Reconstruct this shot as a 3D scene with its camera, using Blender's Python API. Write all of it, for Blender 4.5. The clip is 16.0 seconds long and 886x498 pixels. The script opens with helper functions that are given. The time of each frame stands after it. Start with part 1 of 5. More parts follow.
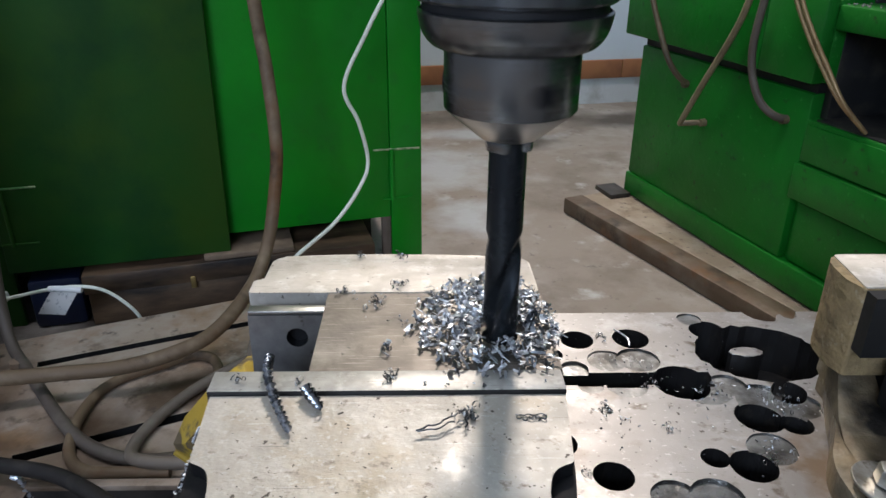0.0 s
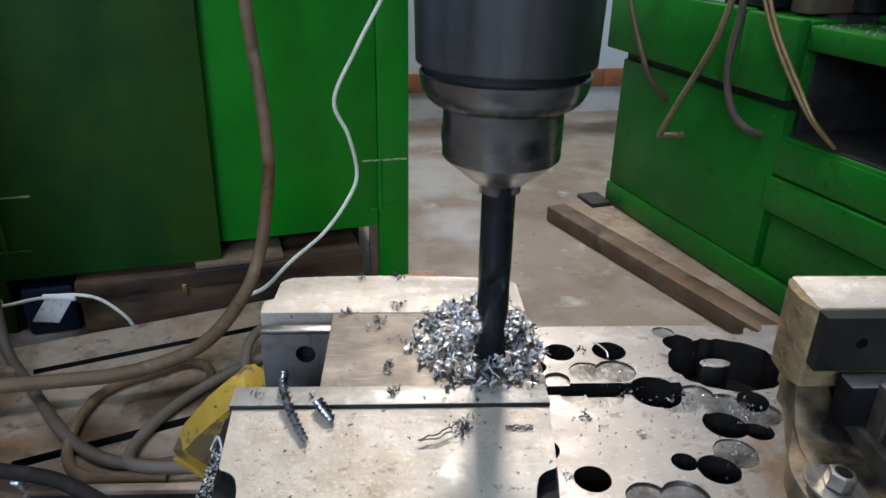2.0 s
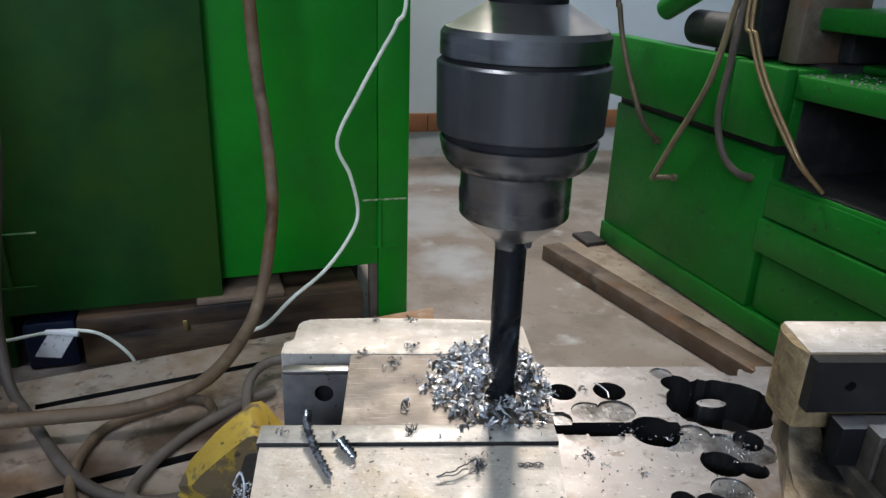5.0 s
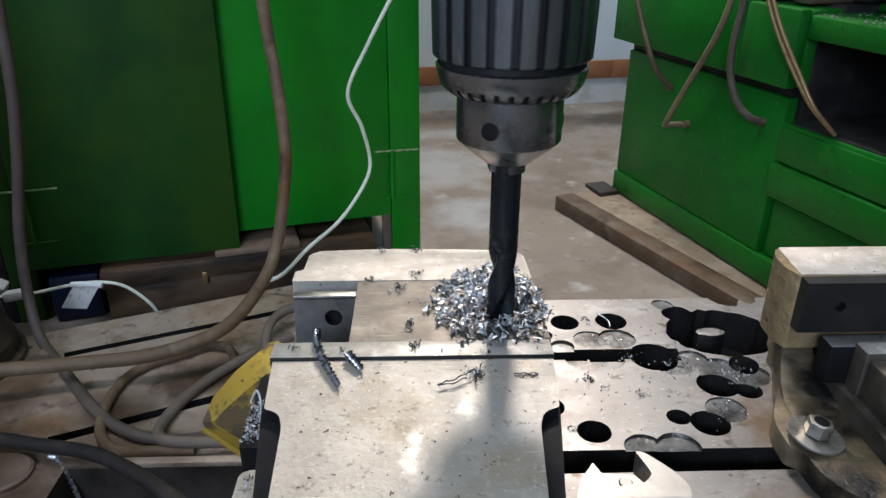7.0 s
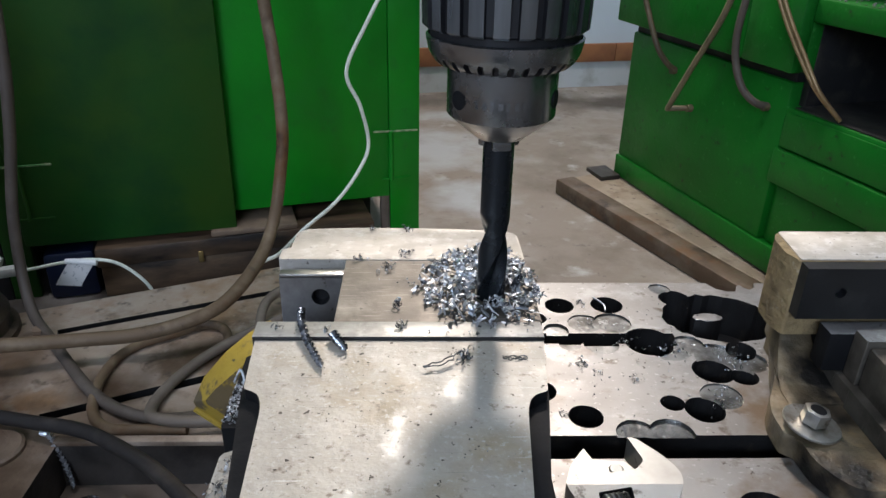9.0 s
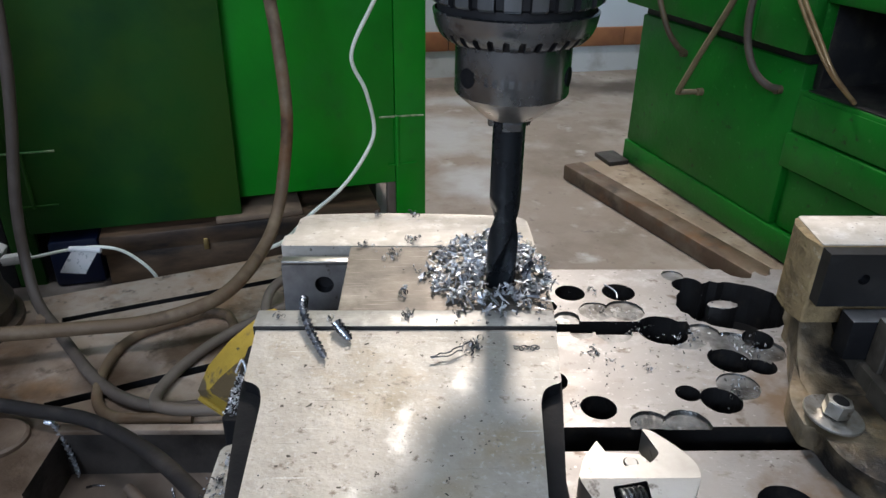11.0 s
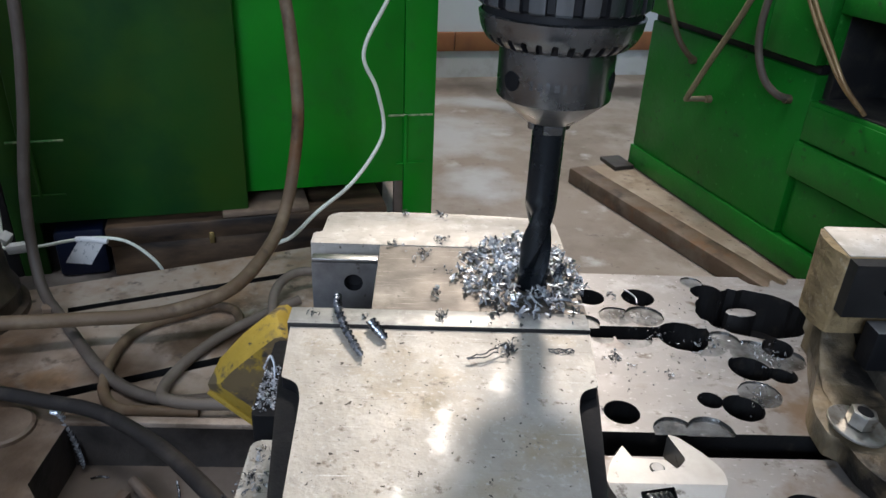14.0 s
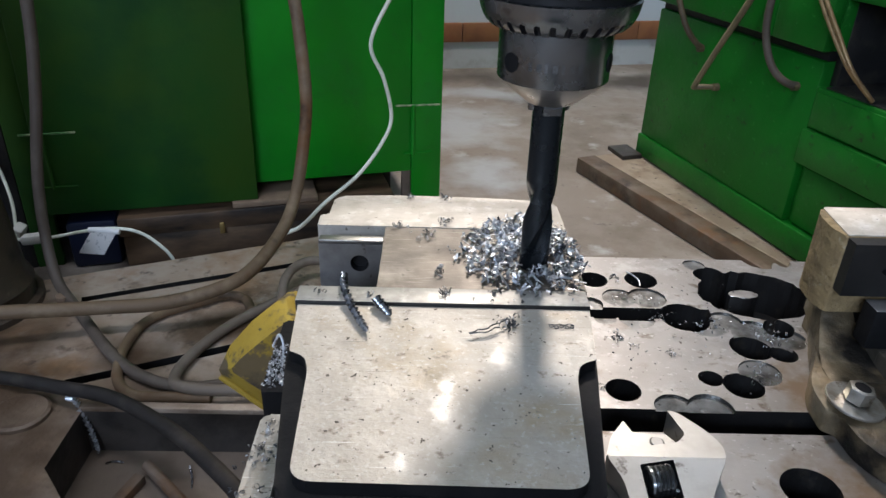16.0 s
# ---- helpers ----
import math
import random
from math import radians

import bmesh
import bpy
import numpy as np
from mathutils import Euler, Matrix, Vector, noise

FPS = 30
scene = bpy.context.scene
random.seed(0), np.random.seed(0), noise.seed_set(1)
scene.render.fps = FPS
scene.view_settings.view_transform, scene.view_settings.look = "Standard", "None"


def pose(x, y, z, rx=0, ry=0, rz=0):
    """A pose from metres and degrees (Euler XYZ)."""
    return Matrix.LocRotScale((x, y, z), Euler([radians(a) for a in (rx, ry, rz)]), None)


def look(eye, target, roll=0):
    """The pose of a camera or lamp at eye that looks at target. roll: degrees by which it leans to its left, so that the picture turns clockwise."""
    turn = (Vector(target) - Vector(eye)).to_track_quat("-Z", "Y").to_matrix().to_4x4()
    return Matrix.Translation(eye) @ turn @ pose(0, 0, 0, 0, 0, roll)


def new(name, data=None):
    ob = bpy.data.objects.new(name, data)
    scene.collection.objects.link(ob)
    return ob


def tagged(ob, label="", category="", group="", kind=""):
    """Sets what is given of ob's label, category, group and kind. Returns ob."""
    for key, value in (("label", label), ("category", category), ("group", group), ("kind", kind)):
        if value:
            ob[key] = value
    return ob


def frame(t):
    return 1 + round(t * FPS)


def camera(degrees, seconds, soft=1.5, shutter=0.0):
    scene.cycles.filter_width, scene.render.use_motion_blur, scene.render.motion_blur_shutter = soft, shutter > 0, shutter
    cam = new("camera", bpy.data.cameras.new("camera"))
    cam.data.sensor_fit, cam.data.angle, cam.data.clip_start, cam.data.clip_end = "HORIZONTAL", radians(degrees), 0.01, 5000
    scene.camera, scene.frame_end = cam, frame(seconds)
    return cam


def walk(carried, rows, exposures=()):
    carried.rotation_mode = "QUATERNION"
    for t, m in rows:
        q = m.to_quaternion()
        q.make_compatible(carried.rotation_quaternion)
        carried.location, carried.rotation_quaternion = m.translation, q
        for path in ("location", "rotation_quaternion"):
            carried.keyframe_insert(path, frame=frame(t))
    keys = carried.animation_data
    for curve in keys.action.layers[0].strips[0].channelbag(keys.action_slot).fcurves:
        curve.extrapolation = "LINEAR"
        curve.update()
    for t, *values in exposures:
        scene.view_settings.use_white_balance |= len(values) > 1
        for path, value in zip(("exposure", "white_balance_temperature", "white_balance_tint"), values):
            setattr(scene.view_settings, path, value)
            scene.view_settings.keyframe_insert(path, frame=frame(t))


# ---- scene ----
from mathutils import geometry

cam = camera(63.1, 16.0, soft=1.45, shutter=0.5)
PATH = [
    (0, (0.01346, -0.20603, 0.15071), (0.03711, 0.69911, -0.27374), 0.47),
    (0.5, (0.00988, -0.21484, 0.15796), (0.01483, 0.69125, -0.26511), -0.01),
    (1, (0.01313, -0.22468, 0.15979), (-0.01237, 0.67787, -0.27004), -1.28),
    (1.5, (0.01382, -0.23049, 0.16016), (0.02445, 0.67301, -0.26830), -0.18),
    (2, (0.00686, -0.22976, 0.17341), (0.05405, 0.67593, -0.24791), 1.22),
    (2.5, (0.01049, -0.23828, 0.17804), (0.06566, 0.67144, -0.23351), 1.88),
    (3, (0.00766, -0.23804, 0.18124), (0.06185, 0.67932, -0.21310), 1.66),
    (3.5, (0.00725, -0.24226, 0.18358), (0.06713, 0.67986, -0.19865), 1.92),
    (3.7, (0.00680, -0.24586, 0.18680), (0.06919, 0.68108, -0.18319), 1.75),
    (5.8, (-0.00834, -0.24574, 0.18577), (0.04678, 0.67071, -0.21055), 2.01),
    (6, (-0.00365, -0.24876, 0.18676), (0.06419, 0.66166, -0.22133), 2.36),
    (6.5, (-0.00052, -0.25478, 0.18234), (0.04182, 0.64431, -0.25336), 1.24),
    (7, (0.00299, -0.26648, 0.17849), (0.03663, 0.63627, -0.25036), 0.45),
    (7.5, (0.00464, -0.26574, 0.17470), (0.04783, 0.63754, -0.25218), 1.90),
    (8, (0.00691, -0.25999, 0.17561), (0.04259, 0.63796, -0.26303), 1.71),
    (8.5, (0.00673, -0.25796, 0.17151), (0.03555, 0.63827, -0.27113), 1.25),
    (9, (0.00880, -0.25869, 0.17229), (0.04050, 0.63406, -0.27714), 1.20),
    (11.5, (0.00835, -0.24634, 0.16548), (0.02911, 0.63805, -0.30081), 0.82),
    (12, (0.00083, -0.24652, 0.16903), (0.02001, 0.64474, -0.28405), 1.58),
    (12.5, (-0.00280, -0.24100, 0.16554), (0.00476, 0.64537, -0.29738), 1.67),
    (13, (-0.00360, -0.24193, 0.16345), (0.01422, 0.64277, -0.30236), 1.80),
    (13.5, (-0.00847, -0.24807, 0.16511), (0.01247, 0.63995, -0.29422), 2.12),
    (14, (-0.00820, -0.24748, 0.16641), (0.02069, 0.63680, -0.29964), 2.52),
    (14.5, (-0.00762, -0.24660, 0.16025), (0.02837, 0.62686, -0.32530), 2.39),
    (15, (-0.00801, -0.25213, 0.16354), (0.02024, 0.62607, -0.31392), 2.59),
    (15.5, (-0.00369, -0.25341, 0.16517), (0.02605, 0.62544, -0.31100), 1.99),
    (16, (-0.00538, -0.25715, 0.16498), (0.01037, 0.62252, -0.31034), 1.83),
]
walk(cam, [(t, look(eye, target, roll)) for t, eye, target, roll in PATH])

# ---------------------------------------------------------------- light
FLOOR, BASE, TABLE = -0.43, -0.36, -0.08
world = bpy.data.worlds.new("workshop_air")
scene.world = world
world.use_nodes = True
world.node_tree.nodes["Background"].inputs[0].default_value = (0.68, 0.83, 1.08, 1)
world.node_tree.nodes["Background"].inputs[1].default_value = 0.125


def lamp(name, eye, target, watts, size, size_y, colour):
    data = bpy.data.lights.new(name, "AREA")
    data.shape, data.size, data.size_y, data.energy, data.color = "RECTANGLE", size, size_y, watts, colour
    ob = new(name, data)
    ob.matrix_world = look(eye, target)
    return ob


lamp("work_lamp", (0.22, 1.55, 1.42), (0.0, 0.1, -0.05), 32, 0.20, 0.20, (1.0, 0.90, 0.83))
# added cool fill from behind the camera, brightening upright faces; no known source
lamp("front_fill_light", (-0.7, -2.57, 1.05), (-0.2, 0.6, -0.05), 78, 1.5, 1.1, (0.70, 0.87, 1.14))
# two added overhead fills that lift the base and the far side; no fixtures
lamp("overhead_fill_light", (-0.7, 0.25, 2.3), (-0.7, 0.25, 0), 20, 1.2, 0.2, (0.92, 0.93, 1.0))
lamp("overhead_fill_light", (1.2, 1.2, 2.2), (1.2, 1.2, 0), 8, 1.2, 0.2, (0.76, 0.88, 1.08))
scene.view_settings.exposure = 0.0

# ---------------------------------------------------------------- materials


def material(name, colour, rough=0.5, metal=0.0, spots=(), bump=0.0, bump_scale=200.0, rough_var=0.1, island=0.0, random_value=0.0, coat=0.0, stretch=(1, 1, 1), spec=0.5, scratches=()):
    """A surface with noise of several sizes mixed in. spots: (colour, noise scale, low, high, detail[, roughness])."""
    m = bpy.data.materials.new(name)
    m.use_nodes = True
    nt = m.node_tree
    b = nt.nodes["Principled BSDF"]
    b.inputs["Roughness"].default_value, b.inputs["Metallic"].default_value = rough, metal
    b.inputs["Coat Weight"].default_value = coat
    b.inputs["Specular IOR Level"].default_value = spec
    tc = nt.nodes.new("ShaderNodeTexCoord")
    mp = nt.nodes.new("ShaderNodeMapping")
    mp.inputs["Scale"].default_value = stretch
    nt.links.new(tc.outputs["Object"], mp.inputs["Vector"])

    def noise_at(scale, detail, offset=0.0):
        n = nt.nodes.new("ShaderNodeTexNoise")
        n.inputs["Scale"].default_value, n.inputs["Detail"].default_value = scale, detail
        n.inputs["Roughness"].default_value = 0.6
        if offset:
            add = nt.nodes.new("ShaderNodeVectorMath")
            add.inputs[1].default_value = (offset, offset * 1.7, -offset)
            nt.links.new(mp.outputs["Vector"], add.inputs[0])
            nt.links.new(add.outputs[0], n.inputs["Vector"])
        else:
            nt.links.new(mp.outputs["Vector"], n.inputs["Vector"])
        return n.outputs["Fac"]

    def remap(value, low, high, to_low=0.0, to_high=1.0):
        r = nt.nodes.new("ShaderNodeMapRange")
        for i, v in ((1, low), (2, high), (3, to_low), (4, to_high)):
            r.inputs[i].default_value = v
        nt.links.new(value, r.inputs[0])
        return r.outputs[0]

    rgb = nt.nodes.new("ShaderNodeRGB")
    rgb.outputs[0].default_value = (*colour, 1)
    out, rough_out = rgb.outputs[0], remap(noise_at(bump_scale * 0.13 + 3, 4, 3.1), 0.3, 0.7, rough - rough_var, rough + rough_var)
    for i, (tint, scale, low, high, detail, *spot_rough) in enumerate(spots):
        fac = remap(noise_at(scale, detail, 1.3 * i), low, high)
        mix = nt.nodes.new("ShaderNodeMix")
        mix.data_type = "RGBA"
        nt.links.new(fac, mix.inputs[0])
        nt.links.new(out, mix.inputs[6])
        mix.inputs[7].default_value = (*tint, 1)
        out = mix.outputs[2]
        if spot_rough:
            mr = nt.nodes.new("ShaderNodeMix")
            nt.links.new(fac, mr.inputs[0])
            nt.links.new(rough_out, mr.inputs[2])
            mr.inputs[3].default_value = spot_rough[0]
            rough_out = mr.outputs[0]
    for tint, degrees, scale, low in scratches:
        turn, n = nt.nodes.new("ShaderNodeMapping"), nt.nodes.new("ShaderNodeTexNoise")
        turn.inputs["Rotation"].default_value = (0, 0, radians(degrees))
        turn.inputs["Scale"].default_value = (1, 32, 1)
        nt.links.new(tc.outputs["Object"], turn.inputs["Vector"])
        nt.links.new(turn.outputs[0], n.inputs["Vector"])
        n.inputs["Scale"].default_value, n.inputs["Detail"].default_value = scale, 3
        fac = remap(n.outputs["Fac"], low, low + 0.06)
        mix = nt.nodes.new("ShaderNodeMix")
        mix.data_type = "RGBA"
        nt.links.new(fac, mix.inputs[0])
        nt.links.new(out, mix.inputs[6])
        mix.inputs[7].default_value = (*tint, 1)
        out = mix.outputs[2]
    for amount, node, socket in ((island, "ShaderNodeNewGeometry", "Random Per Island"), (random_value, "ShaderNodeObjectInfo", "Random")):
        if amount:
            src = nt.nodes.new(node)
            hsv = nt.nodes.new("ShaderNodeHueSaturation")
            nt.links.new(remap(src.outputs[socket], 0, 1, 1 - amount, 1 + amount), hsv.inputs["Value"])
            nt.links.new(out, hsv.inputs["Color"])
            out = hsv.outputs[0]
    nt.links.new(out, b.inputs["Base Color"])
    nt.links.new(rough_out, b.inputs["Roughness"])
    if bump:
        bp = nt.nodes.new("ShaderNodeBump")
        bp.inputs["Strength"].default_value, bp.inputs["Distance"].default_value = 1.0, bump
        nt.links.new(noise_at(bump_scale, 5, 7.7), bp.inputs["Height"])
        nt.links.new(bp.outputs[0], b.inputs["Normal"])
    return m


GREEN = material("green_machine_paint", (0.005, 0.155, 0.013), 0.42, 0, [((0.006, 0.105, 0.011), 3.0, 0.4, 0.70, 5), ((0.016, 0.10, 0.022), 18, 0.58, 0.78, 7, 0.6), ((0.02, 0.045, 0.015), 60, 0.63, 0.72, 5), ((0.03, 0.19, 0.035), 95, 0.62, 0.72, 6)], 0.0008, 60, 0.1, spec=0.3)
GREEN_PANEL = material("bright_green_cabinet_paint", (0.004, 0.270, 0.012), 0.42, 0, [((0.005, 0.175, 0.012), 2.8, 0.42, 0.68, 6), ((0.010, 0.22, 0.02), 12, 0.50, 0.75, 7, 0.55), ((0.012, 0.16, 0.018), 30, 0.60, 0.80, 8)], 0.0008, 45, 0.1, spec=0.3)
# cabinet green darkened so that the door side carries its shading
GREEN_SHADED = material("dull_shaded_green_paint", (0.010, 0.082, 0.010), 0.55, 0, [((0.030, 0.086, 0.008), 3.0, 0.40, 0.64, 6), ((0.007, 0.055, 0.011), 7, 0.50, 0.72, 7), ((0.035, 0.085, 0.022), 40, 0.64, 0.80, 6)], 0.0006, 50, 0.08, spec=0.3)
GREEN_EDGE = material("chipped_pale_green_edge", (0.36, 0.42, 0.24), 0.6, 0, [((0.05, 0.18, 0.05), 60, 0.45, 0.6, 4)])
GROUND_STEEL = material("ground_cast_iron", (0.415, 0.385, 0.340), 0.55, 0.45, [((0.365, 0.340, 0.300), 34, 0.42, 0.66, 10), ((0.455, 0.430, 0.390), 95, 0.50, 0.70, 9, 0.52), ((0.335, 0.280, 0.195), 22, 0.54, 0.72, 8), ((0.36, 0.36, 0.345), 14, 0.54, 0.72, 6), ((0.46, 0.44, 0.41), 30, 0.60, 0.78, 10, 0.50), ((0.21, 0.18, 0.145), 230, 0.60, 0.70, 6), ((0.47, 0.45, 0.42), 480, 0.56, 0.70, 4, 0.48), ((0.06, 0.05, 0.042), 330, 0.685, 0.715, 2), ((0.09, 0.078, 0.065), 170, 0.712, 0.735, 3)], 0.00032, 420, 0.10, scratches=[((0.60, 0.59, 0.56), 52, 34, 0.675), ((0.24, 0.22, 0.19), -38, 30, 0.69), ((0.26, 0.24, 0.21), 81, 26, 0.69)])
JAW_STEEL = material("worn_jaw_steel", (0.43, 0.415, 0.385), 0.48, 0.6, [((0.30, 0.285, 0.26), 60, 0.45, 0.66, 8, 0.55), ((0.52, 0.50, 0.47), 140, 0.54, 0.68, 6, 0.40), ((0.10, 0.09, 0.08), 260, 0.66, 0.72, 3)], 0.0001, 500, scratches=[((0.22, 0.20, 0.18), 3, 40, 0.64)])
FIXED_IRON = material("milled_pale_cast_iron", (0.52, 0.475, 0.42), 0.55, 0.35, [((0.42, 0.38, 0.325), 55, 0.42, 0.62, 9), ((0.60, 0.565, 0.52), 110, 0.52, 0.66, 6, 0.42), ((0.28, 0.24, 0.19), 38, 0.62, 0.74, 8), ((0.16, 0.14, 0.115), 300, 0.66, 0.71, 3)], 0.00015, 400, scratches=[((0.36, 0.33, 0.29), 2, 40, 0.62)])
BRIGHT_FACE = material("machined_bright_steel", (0.40, 0.405, 0.415), 0.38, 0.9, [((0.29, 0.29, 0.30), 90, 0.42, 0.68, 6), ((0.14, 0.12, 0.10), 120, 0.64, 0.72, 5)], 0.00005, 700, 0.06)
WORK = material("grey_brown_workpiece_steel", (0.165, 0.145, 0.124), 0.50, 0.65, [((0.125, 0.108, 0.090), 45, 0.42, 0.62, 8), ((0.27, 0.25, 0.22), 25, 0.58, 0.75, 8, 0.42), ((0.1, 0.09, 0.08), 260, 0.66, 0.72, 2)], 0.0001, 500, scratches=[((0.28, 0.255, 0.225), 4, 44, 0.62), ((0.12, 0.105, 0.09), 60, 34, 0.69)])
BLACK_IRON = material("oily_black_casting", (0.009, 0.009, 0.010), 0.6, 0.0, [((0.018, 0.017, 0.017), 60, 0.5, 0.75, 5)], 0.0004, 160, spec=0.12)
TABLE_STEEL = material("planed_table_iron", (0.288, 0.274, 0.262), 0.40, 0.72, [((0.22, 0.203, 0.190), 12, 0.4, 0.68, 9, 0.48), ((0.41, 0.395, 0.385), 40, 0.54, 0.74, 9, 0.33), ((0.12, 0.095, 0.075), 85, 0.60, 0.70, 7), ((0.40, 0.385, 0.37), 300, 0.62, 0.70, 3, 0.33), ((0.08, 0.07, 0.06), 260, 0.665, 0.70, 3), ((0.19, 0.155, 0.128), 30, 0.56, 0.70, 9)], 0.00012, 420, stretch=(0.8, 1, 1), scratches=[((0.16, 0.14, 0.12), 40, 24, 0.71), ((0.16, 0.14, 0.12), -25, 28, 0.72)])
# oily lining of holes and slots, near-black to carry their shade
PIT = material("oily_shaded_hole", (0.012, 0.011, 0.011), 0.5, 0.1, [((0.05, 0.04, 0.03), 90, 0.55, 0.8, 4)], 0.0004, 220)
DIMPLE = material("freshly_cut_dimple", (0.26, 0.255, 0.245), 0.28, 0.85, [((0.10, 0.092, 0.082), 55, 0.45, 0.64, 6), ((0.40, 0.40, 0.39), 120, 0.62, 0.70, 4)], 0.0006, 70)
RUSTY_BASE = material("rusty_dusty_base_iron", (0.375, 0.280, 0.208), 0.56, 0.1, [((0.50, 0.425, 0.36), 5, 0.47, 0.70, 9), ((0.29, 0.155, 0.068), 7, 0.46, 0.64, 9), ((0.13, 0.088, 0.058), 12, 0.51, 0.67, 9), ((0.44, 0.37, 0.31), 28, 0.56, 0.70, 8), ((0.085, 0.062, 0.048), 45, 0.58, 0.70, 8)], 0.0009, 120)
CONCRETE = material("dusty_concrete_floor", (0.235, 0.195, 0.165), 0.72, 0, [((0.34, 0.31, 0.285), 4.0, 0.45, 0.66, 9), ((0.16, 0.128, 0.102), 6, 0.50, 0.70, 8), ((0.44, 0.43, 0.42), 10, 0.58, 0.72, 9), ((0.10, 0.08, 0.07), 40, 0.62, 0.74, 6)], 0.0015, 70)
WALL = material("pale_blue_wall_paint", (0.62, 0.68, 0.76), 0.7, 0, [((0.54, 0.60, 0.68), 2.5, 0.4, 0.7, 4)], 0.0005, 60)
WHITEWASH = material("scuffed_grey_whitewash", (0.55, 0.57, 0.60), 0.75, 0, [((0.33, 0.32, 0.31), 9, 0.48, 0.72, 6)], 0.001, 60)
BAND = material("red_brown_skirting_tile", (0.30, 0.125, 0.055), 0.55, 0, [((0.22, 0.09, 0.045), 14, 0.45, 0.7, 5)], 0.0004, 90, random_value=0.15)
PAD = material("dusty_tan_concrete", (0.25, 0.190, 0.140), 0.75, 0, [((0.33, 0.27, 0.215), 14, 0.46, 0.68, 8), ((0.15, 0.105, 0.075), 22, 0.52, 0.70, 8), ((0.07, 0.05, 0.04), 70, 0.62, 0.72, 5)], 0.0016, 80)
CEILING = material("white_ceiling_paint", (0.7, 0.71, 0.72), 0.8, 0, [((0.6, 0.6, 0.6), 2, 0.4, 0.7, 3)])
BEAM = material("rusty_channel_steel", (0.120, 0.080, 0.055), 0.6, 0.2, [((0.19, 0.150, 0.120), 10, 0.45, 0.68, 8), ((0.15, 0.070, 0.030), 20, 0.54, 0.72, 7), ((0.045, 0.032, 0.025), 14, 0.52, 0.68, 8)], 0.0008, 110)
CHUCK = material("dark_polished_chuck_steel", (0.205, 0.215, 0.225), 0.27, 0.95, [((0.28, 0.29, 0.30), 70, 0.5, 0.7, 6)], 0.00003, 500, 0.05, stretch=(1, 1, 0.12), scratches=[((0.36, 0.37, 0.38), 0, 60, 0.66)])
CHUCK_BODY = material("grey_chuck_body_steel", (0.235, 0.245, 0.255), 0.25, 0.95, [((0.15, 0.152, 0.155), 55, 0.46, 0.68, 8), ((0.13, 0.128, 0.125), 120, 0.62, 0.72, 5), ((0.36, 0.36, 0.36), 160, 0.64, 0.72, 4)], 0.00006, 500, 0.07)
CHUCK_NOSE = material("bright_chuck_nose_steel", (0.36, 0.35, 0.335), 0.36, 0.95, [((0.27, 0.265, 0.25), 70, 0.5, 0.7, 4)], 0.00004, 500)
# near-black for holes, grooves and gaps: their shade is in the colour
DARK_SLOT = material("shaded_groove", (0.010, 0.010, 0.012), 0.5, 0.2)
DRILL = material("black_oxide_drill_steel", (0.018, 0.022, 0.027), 0.30, 0.6, [((0.04, 0.046, 0.052), 150, 0.55, 0.75, 3)], 0.00003, 500)
CHIP = material("bright_steel_chip", (0.56, 0.585, 0.625), 0.42, 0.78, [((0.27, 0.28, 0.30), 260, 0.50, 0.66, 4)], 0.00003, 900, 0.08, island=0.45)
DARK_CHIP = material("oily_dark_chip", (0.16, 0.165, 0.175), 0.35, 0.9, [((0.06, 0.06, 0.065), 200, 0.5, 0.7, 2)], island=0.4)
TROUGH = material("oily_black_brown_iron", (0.036, 0.031, 0.028), 0.5, 0.15, [((0.070, 0.058, 0.050), 9, 0.45, 0.68, 8), ((0.014, 0.012, 0.011), 20, 0.50, 0.68, 7)], 0.0008, 120)
TROUGH_FLOOR = material("dirty_brown_trough_iron", (0.135, 0.103, 0.080), 0.5, 0.15, [((0.18, 0.142, 0.115), 7, 0.45, 0.68, 8), ((0.075, 0.062, 0.045), 9, 0.52, 0.70, 8)], 0.0008, 120)
COLUMN = material("dark_rusty_column_paint", (0.055, 0.040, 0.028), 0.5, 0.15, [((0.105, 0.072, 0.048), 14, 0.48, 0.68, 8), ((0.012, 0.011, 0.010), 20, 0.50, 0.68, 7), ((0.11, 0.085, 0.06), 70, 0.64, 0.74, 5)], 0.0010, 90)
BLACK_RUBBER = material("black_dusty_rubber", (0.020, 0.017, 0.016), 0.6, 0, [((0.050, 0.042, 0.036), 24, 0.52, 0.74, 6)], 0.0003, 160, spec=0.3)
SWARF = material("tight_blued_swarf", (0.30, 0.31, 0.335), 0.25, 0.95, [((0.08, 0.085, 0.095), 350, 0.48, 0.6, 2)], 0.00004, 700)
RUBBER = material("dusty_brown_rubber_hose", (0.145, 0.098, 0.060), 0.6, 0, [((0.225, 0.165, 0.105), 24, 0.48, 0.68, 6), ((0.15, 0.068, 0.026), 8, 0.52, 0.68, 6), ((0.035, 0.025, 0.018), 12, 0.58, 0.70, 6)], 0.0003, 160, spec=0.35)
RUBBER_GREY = material("dusty_grey_rubber_cable", (0.145, 0.115, 0.090), 0.62, 0, [((0.20, 0.165, 0.132), 24, 0.48, 0.70, 6), ((0.050, 0.038, 0.03), 10, 0.58, 0.72, 6)], 0.0003, 160)
HANGING_RUBBER = material("grimy_dark_rubber_cable", (0.085, 0.066, 0.053), 0.62, 0, [((0.13, 0.105, 0.085), 24, 0.48, 0.70, 6)], 0.0003, 160)
